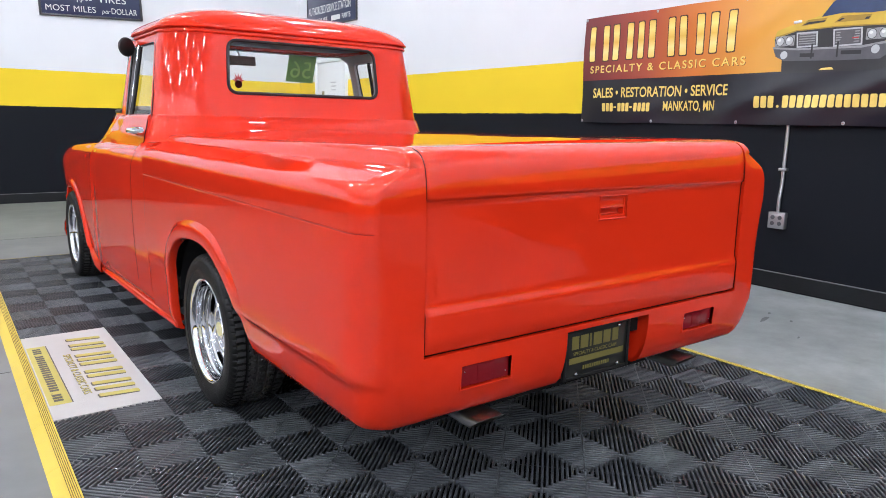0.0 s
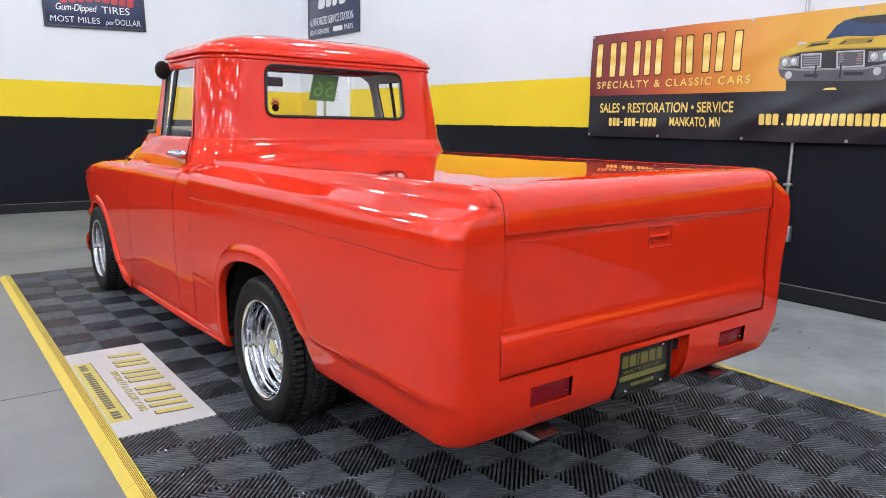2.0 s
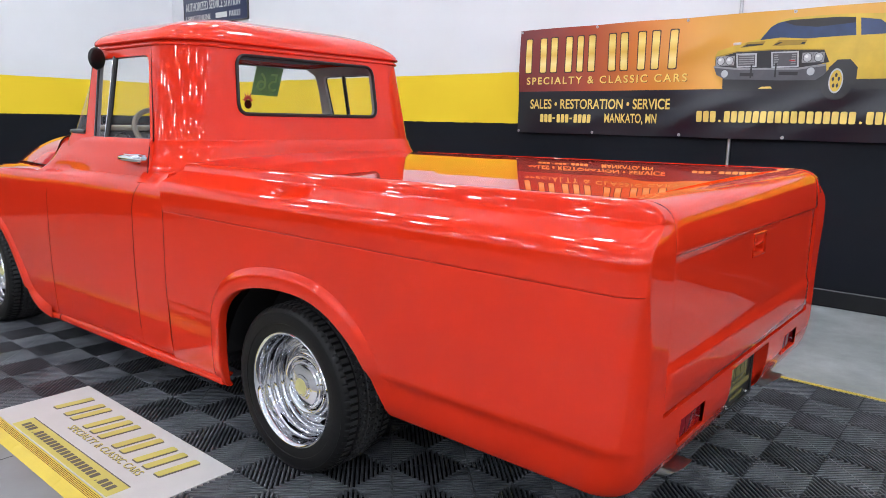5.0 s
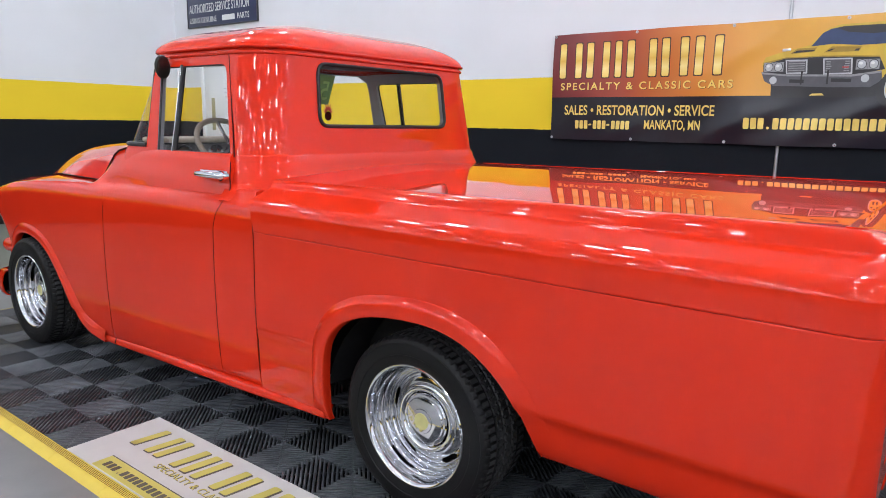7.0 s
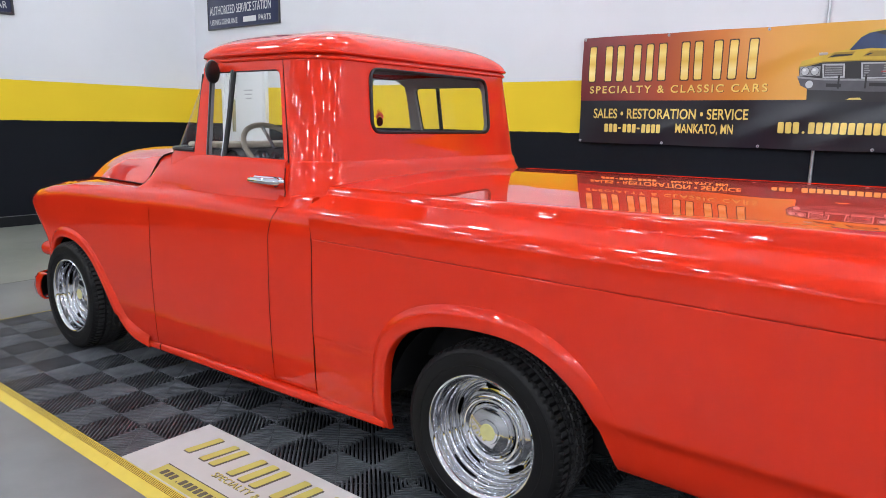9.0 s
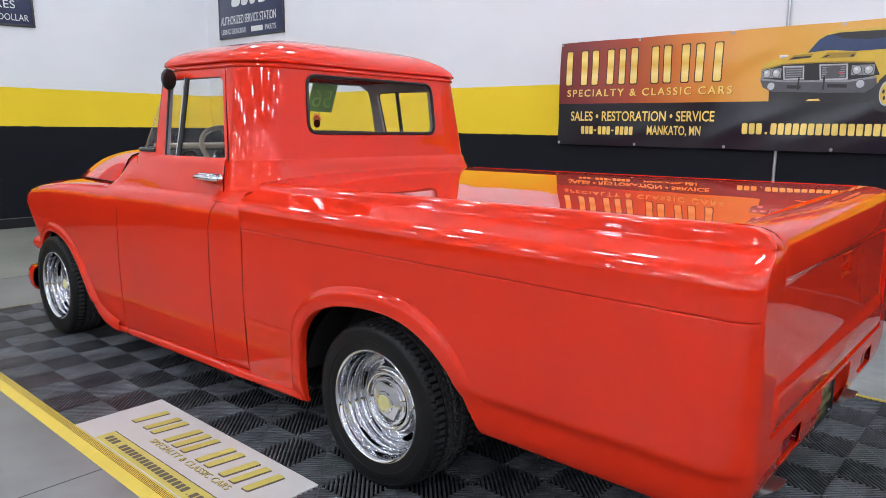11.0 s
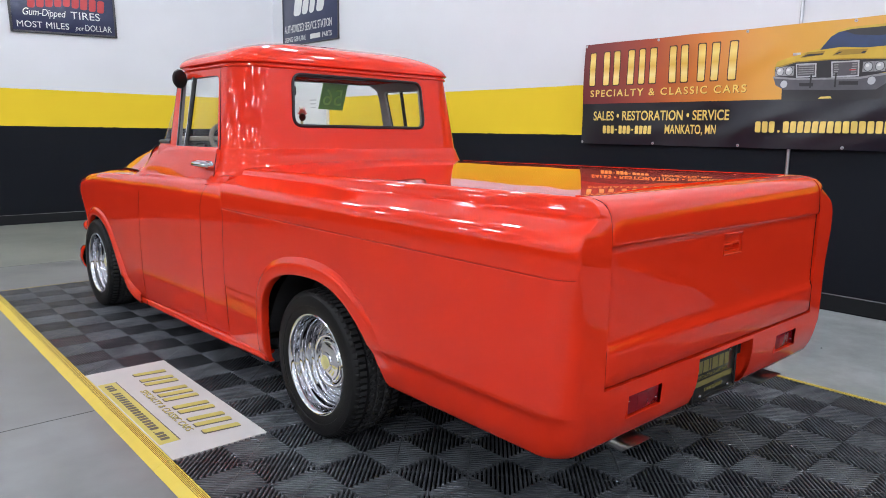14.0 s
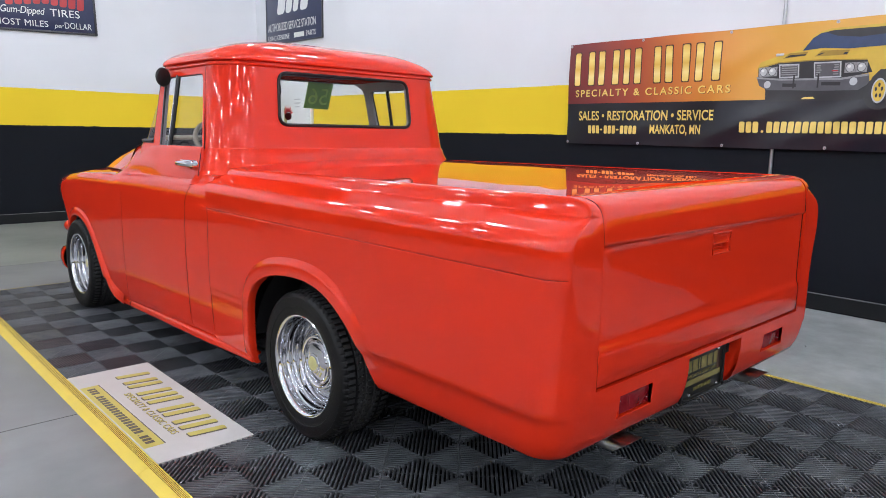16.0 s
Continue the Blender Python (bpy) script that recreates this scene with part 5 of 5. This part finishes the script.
# ---- banner ----
def banner_print():
    """Printed vinyl: wine red to amber above, black below, soft sheen."""
    m, n, l, b = nodes_of("banner_vinyl")
    geo, sep = n.new("ShaderNodeNewGeometry"), n.new("ShaderNodeSeparateXYZ")
    l.new(geo.outputs["Position"], sep.inputs[0])
    u = n.new("ShaderNodeMapRange")
    u.inputs["From Min"].default_value, u.inputs["From Max"].default_value = 1.82, -0.3
    l.new(sep.outputs["Y"], u.inputs["Value"])
    ramp = n.new("ShaderNodeValToRGB")
    e = ramp.color_ramp.elements
    e[0].position, e[0].color = 0.0, (0.14, 0.018, 0.022, 1)
    e[1].position, e[1].color = 1.0, (0.64, 0.33, 0.045, 1)
    for p, c in ((0.14, (0.20, 0.022, 0.020, 1)), (0.34, (0.36, 0.055, 0.022, 1)), (0.58, (0.60, 0.18, 0.028, 1)), (0.8, (0.66, 0.30, 0.04, 1))):
        k = e.new(p)
        k.color = c
    l.new(u.outputs["Result"], ramp.inputs[0])
    cut = n.new("ShaderNodeMath")
    cut.operation = "GREATER_THAN"
    cut.inputs[1].default_value = 1.566
    l.new(sep.outputs["Z"], cut.inputs[0])
    mix = n.new("ShaderNodeMix")
    mix.data_type = "RGBA"
    mix.inputs[6].default_value = (0.007, 0.008, 0.015, 1)
    l.new(cut.outputs[0], mix.inputs[0]); l.new(ramp.outputs["Color"], mix.inputs[7])
    l.new(mix.outputs[2], b.inputs["Base Color"])
    b.inputs["Roughness"].default_value = 0.30
    b.inputs["Specular IOR Level"].default_value = 0.5
    f = n.new("ShaderNodeTexNoise")
    f.inputs["Scale"].default_value = 260
    l.new(geo.outputs["Position"], f.inputs["Vector"])
    bu = n.new("ShaderNodeBump")
    bu.inputs["Strength"].default_value, bu.inputs["Distance"].default_value = 0.12, 0.001
    l.new(f.outputs["Fac"], bu.inputs["Height"]); l.new(bu.outputs["Normal"], b.inputs["Normal"])
    return m


BANNER = banner_print()
GOLD = plain("print_gold", (0.78, 0.56, 0.14), 0.42, 0, 0, 0.25, 14)
OUTLINE = plain("print_outline", (0.06, 0.02, 0.01), 0.45, 0, 0, 0.1, 14)
CARYEL = plain("print_yellow", (0.56, 0.37, 0.035), 0.42, 0, 0, 0.25, 9)
CARBLUE = plain("print_blue", (0.014, 0.035, 0.105), 0.36, 0, 0, 0.7, 7)
CARDEEP = plain("print_mustard", (0.30, 0.19, 0.018), 0.42, 0, 0, 0.3, 12)
CARGREY = plain("print_grey", (0.075, 0.075, 0.085), 0.42, 0, 0, 0.35, 16)
CARMID = plain("print_mid_grey", (0.24, 0.24, 0.25), 0.42, 0, 0, 0.4, 26)
CARLIGHT = plain("print_silver", (0.42, 0.43, 0.45), 0.42, 0, 0, 0.3, 20)
CARBLACK = plain("print_black", (0.014, 0.014, 0.017), 0.42, 0, 0, 0.2, 16)
BL, BR, BZ0, BZ1, BOFF = 1.82, -1.33, 1.192, 2.118, 0.040


FOLDS = ((-0.10, 1.20, -1.05, 1.60, 0.080, 0.015), (0.55, 1.20, -0.35, 1.56, 0.075, 0.011), (1.35, 1.20, 0.75, 1.42, 0.07, 0.008), (0.30, 1.78, -0.10, 2.06, 0.08, 0.009), (-0.45, 1.20, -1.30, 1.42, 0.08, 0.012), (1.70, 1.95, 1.25, 2.08, 0.07, 0.006))


def wave(y, z):
    """How far the hung vinyl stands off its plane: slack between the eyelets and slanting folds."""
    t = (z - BZ0) / (BZ1 - BZ0)
    w = 0.004 * math.sin(y * 11 + z * 9) * math.sin(y * 2.1 + 0.5) + 0.012 * math.sin(y * 2.6 + z * 2.2) * (1 - t * 0.5) + 0.006 * math.sin(y * 5.1 - z * 4.5 + 1)
    for y0, z0, y1, z1, wd, amp in FOLDS:
        a, b = Vector((y0, z0)), Vector((y1, z1))
        d = (b - a).normalized()
        p = Vector((y, z)) - a
        along, off = p.dot(d) / (b - a).length, p.x * d.y - p.y * d.x
        w += amp * math.exp(-(off / wd) ** 2) * max(0.0, 1 - (2 * along - 1) ** 2)
    return w


banner = thing("banner", "long vinyl dealer banner, red to amber above black, on wall", "banner", (WALL_X, 0, 0))
rows = []
for j in range(37):
    t = j / 36
    row = []
    for i in range(141):
        y = BL + (BR - BL) * i / 140
        z = BZ0 + (BZ1 - BZ0) * t + 0.012 * abs(math.sin(math.pi * (BL - y) / 0.7875)) * (0.5 - t) * -0.6
        row.append((-BOFF - wave(y, z), y, z))
    rows.append(row)
part("sheet", solid_cut(facing(grid(rows), (-1, 0, 0)), 0.0015, [], [BANNER], 60), None, banner)


def print_on(poly, material, name, lift, seg=1):
    """A flat printed shape on the banner, laid on its waves."""
    bm = bmesh.new()
    bm.faces.new([bm.verts.new((0, y, z)) for y, z in poly])
    bmesh.ops.triangulate(bm, faces=bm.faces)
    for _ in range(seg):
        bmesh.ops.subdivide_edges(bm, edges=[e for e in bm.edges if e.calc_length() > 0.06], cuts=1)
        bmesh.ops.triangulate(bm, faces=bm.faces)
    for v in bm.verts:
        v.co.x = -BOFF - wave(v.co.y, v.co.z) - lift
    return part(name, facing(bm, (-1, 0, 0)), material, banner)


def print_words(text, size, material, y, z, squeeze, spacing, lift, shear=0.0):
    def lay(v):
        yy, zz = y - v.x, z + v.y
        return (-BOFF - wave(yy, zz) - lift, yy, zz)
    return words(text, size, material, banner, Matrix.Identity(4), "word", squeeze, spacing, 0.0, shear, size * 0.018, lay)


def oval(y, z, ry, rz, n=22):
    return [(y + ry * math.cos(math.tau * i / n), z + rz * math.sin(math.tau * i / n)) for i in range(n)]


def gold_print():
    """Printed gold that runs from deep amber to bright yellow and back up the letter."""
    m, n, l, b = nodes_of("print_gold_blend")
    geo, sep, mr, ramp = n.new("ShaderNodeNewGeometry"), n.new("ShaderNodeSeparateXYZ"), n.new("ShaderNodeMapRange"), n.new("ShaderNodeValToRGB")
    l.new(geo.outputs["Position"], sep.inputs[0])
    mr.inputs["From Min"].default_value, mr.inputs["From Max"].default_value = 1.735, 2.035
    l.new(sep.outputs["Z"], mr.inputs["Value"]); l.new(mr.outputs["Result"], ramp.inputs[0])
    e = ramp.color_ramp.elements
    e[0].position, e[0].color = 0.0, (0.80, 0.55, 0.12, 1)
    e[1].position, e[1].color = 1.0, (0.72, 0.44, 0.07, 1)
    for q, c in ((0.25, (0.86, 0.68, 0.26, 1)), (0.5, (0.70, 0.42, 0.06, 1)), (0.75, (0.84, 0.66, 0.20, 1))):
        k = e.new(q)
        k.color = c
    l.new(ramp.outputs["Color"], b.inputs["Base Color"])
    b.inputs["Roughness"].default_value = 0.4
    return m


GOLDBIG = gold_print()
for a, b in ((0.0, 0.215), (0.265, 0.475), (0.53, 0.585), (0.64, 0.895), (0.945, 1.16), (1.22, 1.43)):
    y0, y1 = 1.745 - a, 1.745 - b
    for c, d in twin_bars(y1, y0, 0.060):
        for g, material, name, lift in ((0.009, OUTLINE, "outline_bar", 0.0012), (0.0, GOLDBIG, "gold_bar", 0.0022)):
            print_on(rounded([(d + g, 1.735 - g), (d + g, 2.035 + g), (c - g, 2.035 + g), (c - g, 1.735 - g)], 0.014, 3), material, name, lift, 3)
print_words("SPECIALTY & CLASSIC CARS", 0.088, OUTLINE, 1.728, 1.628, 1.085, 1.30, 0.0012)
print_words("SPECIALTY & CLASSIC CARS", 0.088, GOLD, 1.732, 1.631, 1.085, 1.30, 0.002)
print_words("SALES \u2022 RESTORATION \u2022 SERVICE", 0.118, GOLD, 1.682, 1.412, 0.757, 1.02, 0.0024)
print_words("MANKATO, MN", 0.108, GOLD, 0.925, 1.296, 0.62, 1.02, 0.0024)
for k in range(12):
    if k in (3, 7):
        poly = [(1.567 - 0.0437 * k, 1.318), (1.567 - 0.0437 * k, 1.332), (1.540 - 0.0437 * k, 1.332), (1.540 - 0.0437 * k, 1.318)]
    else:
        poly = rounded([(1.567 - 0.0437 * k, 1.288), (1.567 - 0.0437 * k, 1.362), (1.533 - 0.0437 * k, 1.362), (1.533 - 0.0437 * k, 1.288)], 0.01, 3)
    print_on(poly, GOLD, "number_bar", 0.0024, 1)
for k in range(25):
    y = 0.108 - 0.0535 * k
    poly = oval(y - 0.022, 1.322, 0.010, 0.010, 10) if k in (3, 21) else rounded([(y, 1.312), (y, 1.398), (y - 0.043, 1.398), (y - 0.043, 1.312)], 0.012, 3)
    print_on(poly, GOLD, "address_bar", 0.0024, 1)
# printed car
print_on([(-0.07, 1.55), (-0.06, 1.70), (-0.85, 1.72), (-1.33, 1.70), (-1.33, 1.55)], CARBLACK, "shadow", 0.0010, 3)
print_on([(0.013, 1.80), (-0.008, 1.852), (-0.09, 1.877), (-0.20, 1.902), (-0.30, 1.926), (-0.40, 1.930), (-0.63, 1.906), (-0.86, 1.912), (-1.10, 1.905), (-1.33, 1.86), (-1.33, 1.62), (-0.97, 1.62), (-0.80, 1.66), (-0.40, 1.66), (-0.02, 1.68)], CARYEL, "car_body", 0.0016, 3)
print_on([(-0.30, 1.918), (-0.38, 2.010), (-0.43, 2.040), (-0.50, 2.060), (-0.84, 2.064), (-1.10, 2.050), (-1.25, 1.90), (-0.86, 1.912), (-0.63, 1.908)], CARYEL, "car_roof", 0.0020, 3)
print_on([(-0.315, 1.917), (-0.384, 2.005), (-0.433, 2.032), (-0.52, 2.046), (-0.84, 2.044), (-0.93, 2.035), (-0.945, 1.915), (-0.86, 1.915), (-0.63, 1.910), (-0.46, 1.927)], CARBLUE, "car_windscreen", 0.0026, 3)
print_on([(-0.47, 2.036), (-0.52, 2.046), (-0.84, 2.044), (-0.93, 2.035), (-0.93, 2.000), (-0.70, 1.985), (-0.55, 2.005)], CARBLACK, "windscreen_shade", 0.0030, 2)
print_on([(-0.96, 2.030), (-1.08, 2.01), (-1.20, 1.915), (-0.975, 1.914)], CARBLUE, "car_side_glass", 0.0026, 1)
print_on([(0.005, 1.800), (-0.15, 1.838), (-0.40, 1.840), (-0.60, 1.832), (-0.76, 1.824), (-0.80, 1.74), (-0.60, 1.70), (-0.16, 1.705), (0.0, 1.735)], CARBLACK, "nose_recess", 0.0022, 2)
print_on([(0.008, 1.812), (-0.15, 1.846), (-0.40, 1.848), (-0.60, 1.840), (-0.76, 1.832), (-0.76, 1.824), (-0.60, 1.832), (-0.40, 1.840), (-0.15, 1.838), (0.006, 1.803)], CARDEEP, "hood_lip", 0.0024, 1)
print_on([(0.014, 1.742), (-0.16, 1.722), (-0.41, 1.714), (-0.60, 1.709), (-0.78, 1.732), (-0.79, 1.665), (-0.72, 1.618), (-0.46, 1.622), (-0.24, 1.633), (-0.08, 1.638), (-0.015, 1.674)], CARGREY, "car_bumper", 0.0026, 3)
print_on([(0.012, 1.742), (-0.16, 1.722), (-0.41, 1.714), (-0.60, 1.709), (-0.78, 1.732), (-0.78, 1.716), (-0.60, 1.694), (-0.41, 1.700), (-0.16, 1.708), (0.010, 1.728)], CARMID, "bumper_top", 0.0030, 2)
for y0, y1 in ((-0.19, -0.29), (-0.47, -0.60)):
    print_on([(y0, 1.685), (y0, 1.660), (y1, 1.655), (y1, 1.680)], CARBLACK, "bumper_slot", 0.0032, 0)
for y0, y1, z0, z1 in ((-0.150, -0.300, 1.724, 1.828), (-0.404, -0.594, 1.713, 1.828)):
    print_on([(y0, z1), (y1, z1 - 0.003), (y1 - 0.008, z0), (y0 - 0.012, z0)], CARLIGHT, "grille_frame", 0.0030, 1)
    print_on([(y0 - 0.010, z1 - 0.010), (y1 + 0.010, z1 - 0.013), (y1 + 0.003, z0 + 0.010), (y0 - 0.020, z0 + 0.010)], CARGREY, "grille", 0.0034, 1)
    for k in range(5):
        z = z0 + 0.022 + 0.016 * k
        print_on([(y0 - 0.024, z), (y0 - 0.024, z + 0.007), (y1 + 0.014, z + 0.006), (y1 + 0.014, z - 0.001)], CARMID, "grille_bar", 0.0038, 0)
print_on([(-0.535, 1.766), (-0.575, 1.765), (-0.575, 1.756), (-0.535, 1.757)], INKRED, "grille_mark", 0.0042, 0)
for y in (-0.038, -0.105, -0.655, -0.728):
    print_on([(y + 0.036, 1.812), (y - 0.036, 1.812), (y - 0.036, 1.742), (y + 0.036, 1.742)], CARMID, "headlamp_bezel", 0.0028, 0)
    print_on(oval(y, 1.777, 0.030, 0.033), CARBLACK, "headlamp_ring", 0.0032, 0)
    print_on(oval(y, 1.777, 0.026, 0.029), CARLIGHT, "headlamp", 0.0036, 0)
    print_on(oval(y + 0.006, 1.785, 0.012, 0.010, 12), INKWHITE, "headlamp_glint", 0.0040, 0)
for y in (-0.076, -0.685):
    print_on(oval(y, 1.680, 0.031, 0.033), CARGREY, "fog_lamp_ring", 0.0032, 0)
    print_on(oval(y, 1.680, 0.026, 0.028), CARLIGHT, "fog_lamp", 0.0036, 0)
print_on([(-0.175, 1.868), (-0.225, 1.906), (-0.355, 1.908), (-0.340, 1.880)], CARDEEP, "hood_scoop", 0.0026, 1)
print_on([(-0.187, 1.874), (-0.228, 1.892), (-0.345, 1.892), (-0.336, 1.882)], CARBLACK, "scoop_mouth", 0.0030, 0)
print_on([(-0.405, 1.870), (-0.452, 1.909), (-0.642, 1.900), (-0.627, 1.868)], CARDEEP, "hood_scoop", 0.0026, 1)
print_on([(-0.416, 1.877), (-0.452, 1.894), (-0.634, 1.886), (-0.624, 1.872)], CARBLACK, "scoop_mouth", 0.0030, 0)
print_on([(-0.80, 1.70), (-0.80, 1.58), (-0.98, 1.58), (-0.98, 1.70), (-0.93, 1.755), (-0.85, 1.755)], CARBLACK, "wheel_arch", 0.0028, 1)
print_on(oval(-0.86, 1.595, 0.100, 0.118), CARBLACK, "car_tyre", 0.0030, 1)
print_on(oval(-0.855, 1.610, 0.046, 0.086), CARLIGHT, "car_wheel", 0.0036, 1)
print_on(oval(-0.855, 1.610, 0.038, 0.074), CARYEL, "wheel_face", 0.0040, 1)
for k in range(5):
    a = math.tau * k / 5 + 0.3
    print_on(oval(-0.855 + 0.020 * math.cos(a), 1.610 + 0.040 * math.sin(a), 0.008, 0.015, 10), CARBLACK, "wheel_slot", 0.0044, 0)
for y0 in (-0.265, -0.44):
    print_on([(y0, 1.645), (y0, 1.745), (y0 - 0.012, 1.745), (y0 - 0.012, 1.645)], CARBLACK, "bumper_guard", 0.0040, 0)
print_on([(-0.335, 1.564), (-0.355, 1.578), (-0.42, 1.580), (-0.435, 1.564)], GOLD, "plate", 0.0028, 0)
for y in (1.805, 1.0325, 0.245, -0.5425, -1.31):
    for z in (1.207, 2.103):
        g = part("grommet", lathe([(0.0045, -BOFF - wave(y, z) - 0.001), (0.006, -BOFF - wave(y, z) - 0.004), (0.0105, -BOFF - wave(y, z) - 0.004), (0.0125, -BOFF - wave(y, z) - 0.001)], "x", 16), CONDUIT, banner)
        g.matrix_basis = pose(0, y, z)
        part("screw", lathe([(0.0001, -BOFF - wave(y, z) - 0.003), (0.0044, -BOFF - wave(y, z) - 0.002), (0.0044, -0.001)], "x", 10), CHROME, g)

# ---- conduit and outlet ----
cond = thing("electrical_conduit", "galvanised conduit with a four-socket box on the wall", "conduit", (WALL_X, -0.15, 0))
part("pipe", tube([(-0.032, 0, 0.562), (-0.032, 0, 0.64), (-0.028, 0, 0.68), (-0.018, 0, 0.73), (-0.0135, 0, 0.78), (-0.0135, 0, 1.0), (-0.0135, 0, CEIL - 0.01)], 0.0125, False, 12), CONDUIT, cond)
ob_ = part("outlet_box", box(-0.048, -0.001, -0.062, 0.062, 0.440, 0.560, 0.005), CONDUIT, cond, "grey metal box with two double sockets")
for k, y in enumerate((-0.027, 0.027)):
    for z in (0.478, 0.522):
        so = part("socket", lathe([(0.0001, -0.0505), (0.015, -0.0505), (0.016, -0.0475)], "x", 18), CARGREY, ob_)
        so.matrix_basis = pose(0, y, z)
for z in (0.872, 1.9, 3.0):
    part("strap", box(-0.033, -0.001, -0.030, 0.030, z - 0.010, z + 0.010, 0.003), CONDUIT, cond)

# white service door in the corner of the hall, with a printed notice
PANEL = plain("door_white", (0.74, 0.75, 0.76), 0.45, 0, 0, 0.05, 4)
# opaque beige, with the yellow wall's reflection painted into the colour
VISION = plain("vision_reflection", (0.34, 0.31, 0.19), 0.25, 0, 0.3, 0.15, 6)
sd = thing("service_door", "white painted steel service door with faint printed notice", "door", (WALL_X, 6.95, CONC))
part("leaf", box(-0.045, -0.012, -0.43, 0.43, 0.01, 2.04, 0.004), PANEL, sd)
for a, b, c, d in ((-0.49, -0.432, 0.0, 2.10), (0.432, 0.49, 0.0, 2.10), (-0.432, 0.432, 2.042, 2.10)):
    part("frame", box(-0.06, -0.001, a, b, c, d, 0.004), PANEL, sd)
part("vision_panel", box(-0.049, -0.044, 0.19, 0.27, 1.18, 1.62, 0.002), VISION, sd, "narrow glazed slot with a painted reflection of the yellow wall")
for k, (y0, y1) in enumerate(((-0.20, -0.02), (-0.19, -0.03), (-0.175, -0.05))):
    part("notice_line", box(-0.0465, -0.0445, y0, y1, 1.735 - 0.055 * k, 1.752 - 0.055 * k), CARLIGHT, sd, "faint grey line of the notice")
part("lever", tube([(-0.05, -0.36, 1.02), (-0.085, -0.36, 1.02), (-0.085, -0.26, 1.02)], 0.010, False, 8), CONDUIT, sd)

# ---- tin signs ----
s1 = thing("tin_sign", "old navy enamel tyre advertising sign in a dark frame", "sign", (0.215, WALL_Y, 2.488))
s1.matrix_basis = pose(0.215, WALL_Y, 2.488, 0, -1.7, 0)
part("board", box(-0.635, 0.635, -0.022, -0.001, 0.0, 0.66, 0.003), SIGNBLUE, s1)
for a, b, c, d in ((-0.645, -0.617, -0.008, 0.668), (0.617, 0.645, -0.008, 0.668), (-0.617, 0.617, -0.008, 0.020), (-0.617, 0.617, 0.640, 0.668)):
    part("frame_bar", box(a, b, -0.032, -0.002, c, d, 0.004), SIGNRIM, s1)
F = lambda x, z: pose(x, -0.0228, z, 90, 0, 0)
words("MOST MILES", 0.112, INKWHITE, s1, F(-0.575, 0.062), "word", 0.98, 1.05)
words("per", 0.085, INKWHITE, s1, F(0.115, 0.062), "word", 0.9, 1.0, 0.0006, 0.25)
words("DOLLAR", 0.112, INKWHITE, s1, F(0.235, 0.062), "word", 0.78, 1.03)
words("Gum-Dipped", 0.125, INKWHITE, s1, F(-0.50, 0.215), "word", 0.80, 0.95, 0.0006, 0.25)
words("TIRES", 0.135, INKWHITE, s1, F(0.075, 0.205), "word", 1.08, 1.05)
for k in range(9):
    g = part("red_shape", block(0.0, 0.086, 0.16 if k not in (0,) else 0.20, 0.03, 0.015), INKRED, s1)
    g.matrix_basis = pose(-0.43 + 0.105 * k, -0.0232, 0.355 - 0.012 * abs(k - 4) , 90, 0, 0)
s2 = thing("tin_sign", "navy enamel service station sign with white lettering", "sign", (WALL_X, 6.965, 2.563))
part("board", box(-0.022, -0.001, -0.79, 0.79, 0.0, 1.05, 0.003), SIGNBLUE, s2)
for a, b, c, d in ((-0.792, -0.775, -0.002, 1.052), (0.775, 0.792, -0.002, 1.052), (-0.775, 0.775, -0.002, 0.014), (-0.775, 0.775, 1.036, 1.052)):
    part("edge", box(-0.026, -0.001, a, b, c, d, 0.002), SIGNRIM, s2)


def E2(y, z):
    return Matrix(((0, 0, -1, -0.0228), (-1, 0, 0, y), (0, 1, 0, z), (0, 0, 0, 1)))


words("AUTHORIZED SERVICE STATION", 0.165, INKWHITE, s2, E2(0.735, 0.195), "word", 0.565, 1.0)
words("USING GENUINE", 0.105, INKWHITE, s2, E2(0.735, 0.06), "word", 0.80, 1.02)
words("PARTS", 0.105, INKWHITE, s2, E2(-0.36, 0.06), "word", 0.85, 1.05)
g = part("name_bar", block(0, 0.28, 0.07, 0.01), INKWHITE, s2)
g.matrix_basis = E2(-0.03, 0.06)
# white script device
for k, (x0, x1, z0, z1) in enumerate(((0.0, 0.22, 0.0, 0.42), (0.25, 0.42, 0.0, 0.22), (0.46, 0.60, 0.0, 0.24), (0.66, 0.86, 0.0, 0.40))):
    pts = rounded([(x0, z0), (x1, z0), (x1 + 0.10 * (z1 / 0.4), z1), (x0 + 0.10 * (z1 / 0.4), z1)], 0.07, 5)
    g = part("script_shape", prism(pts, "z", 0, 0.0008), INKWHITE, s2)
    g.matrix_basis = E2(0.46, 0.43)
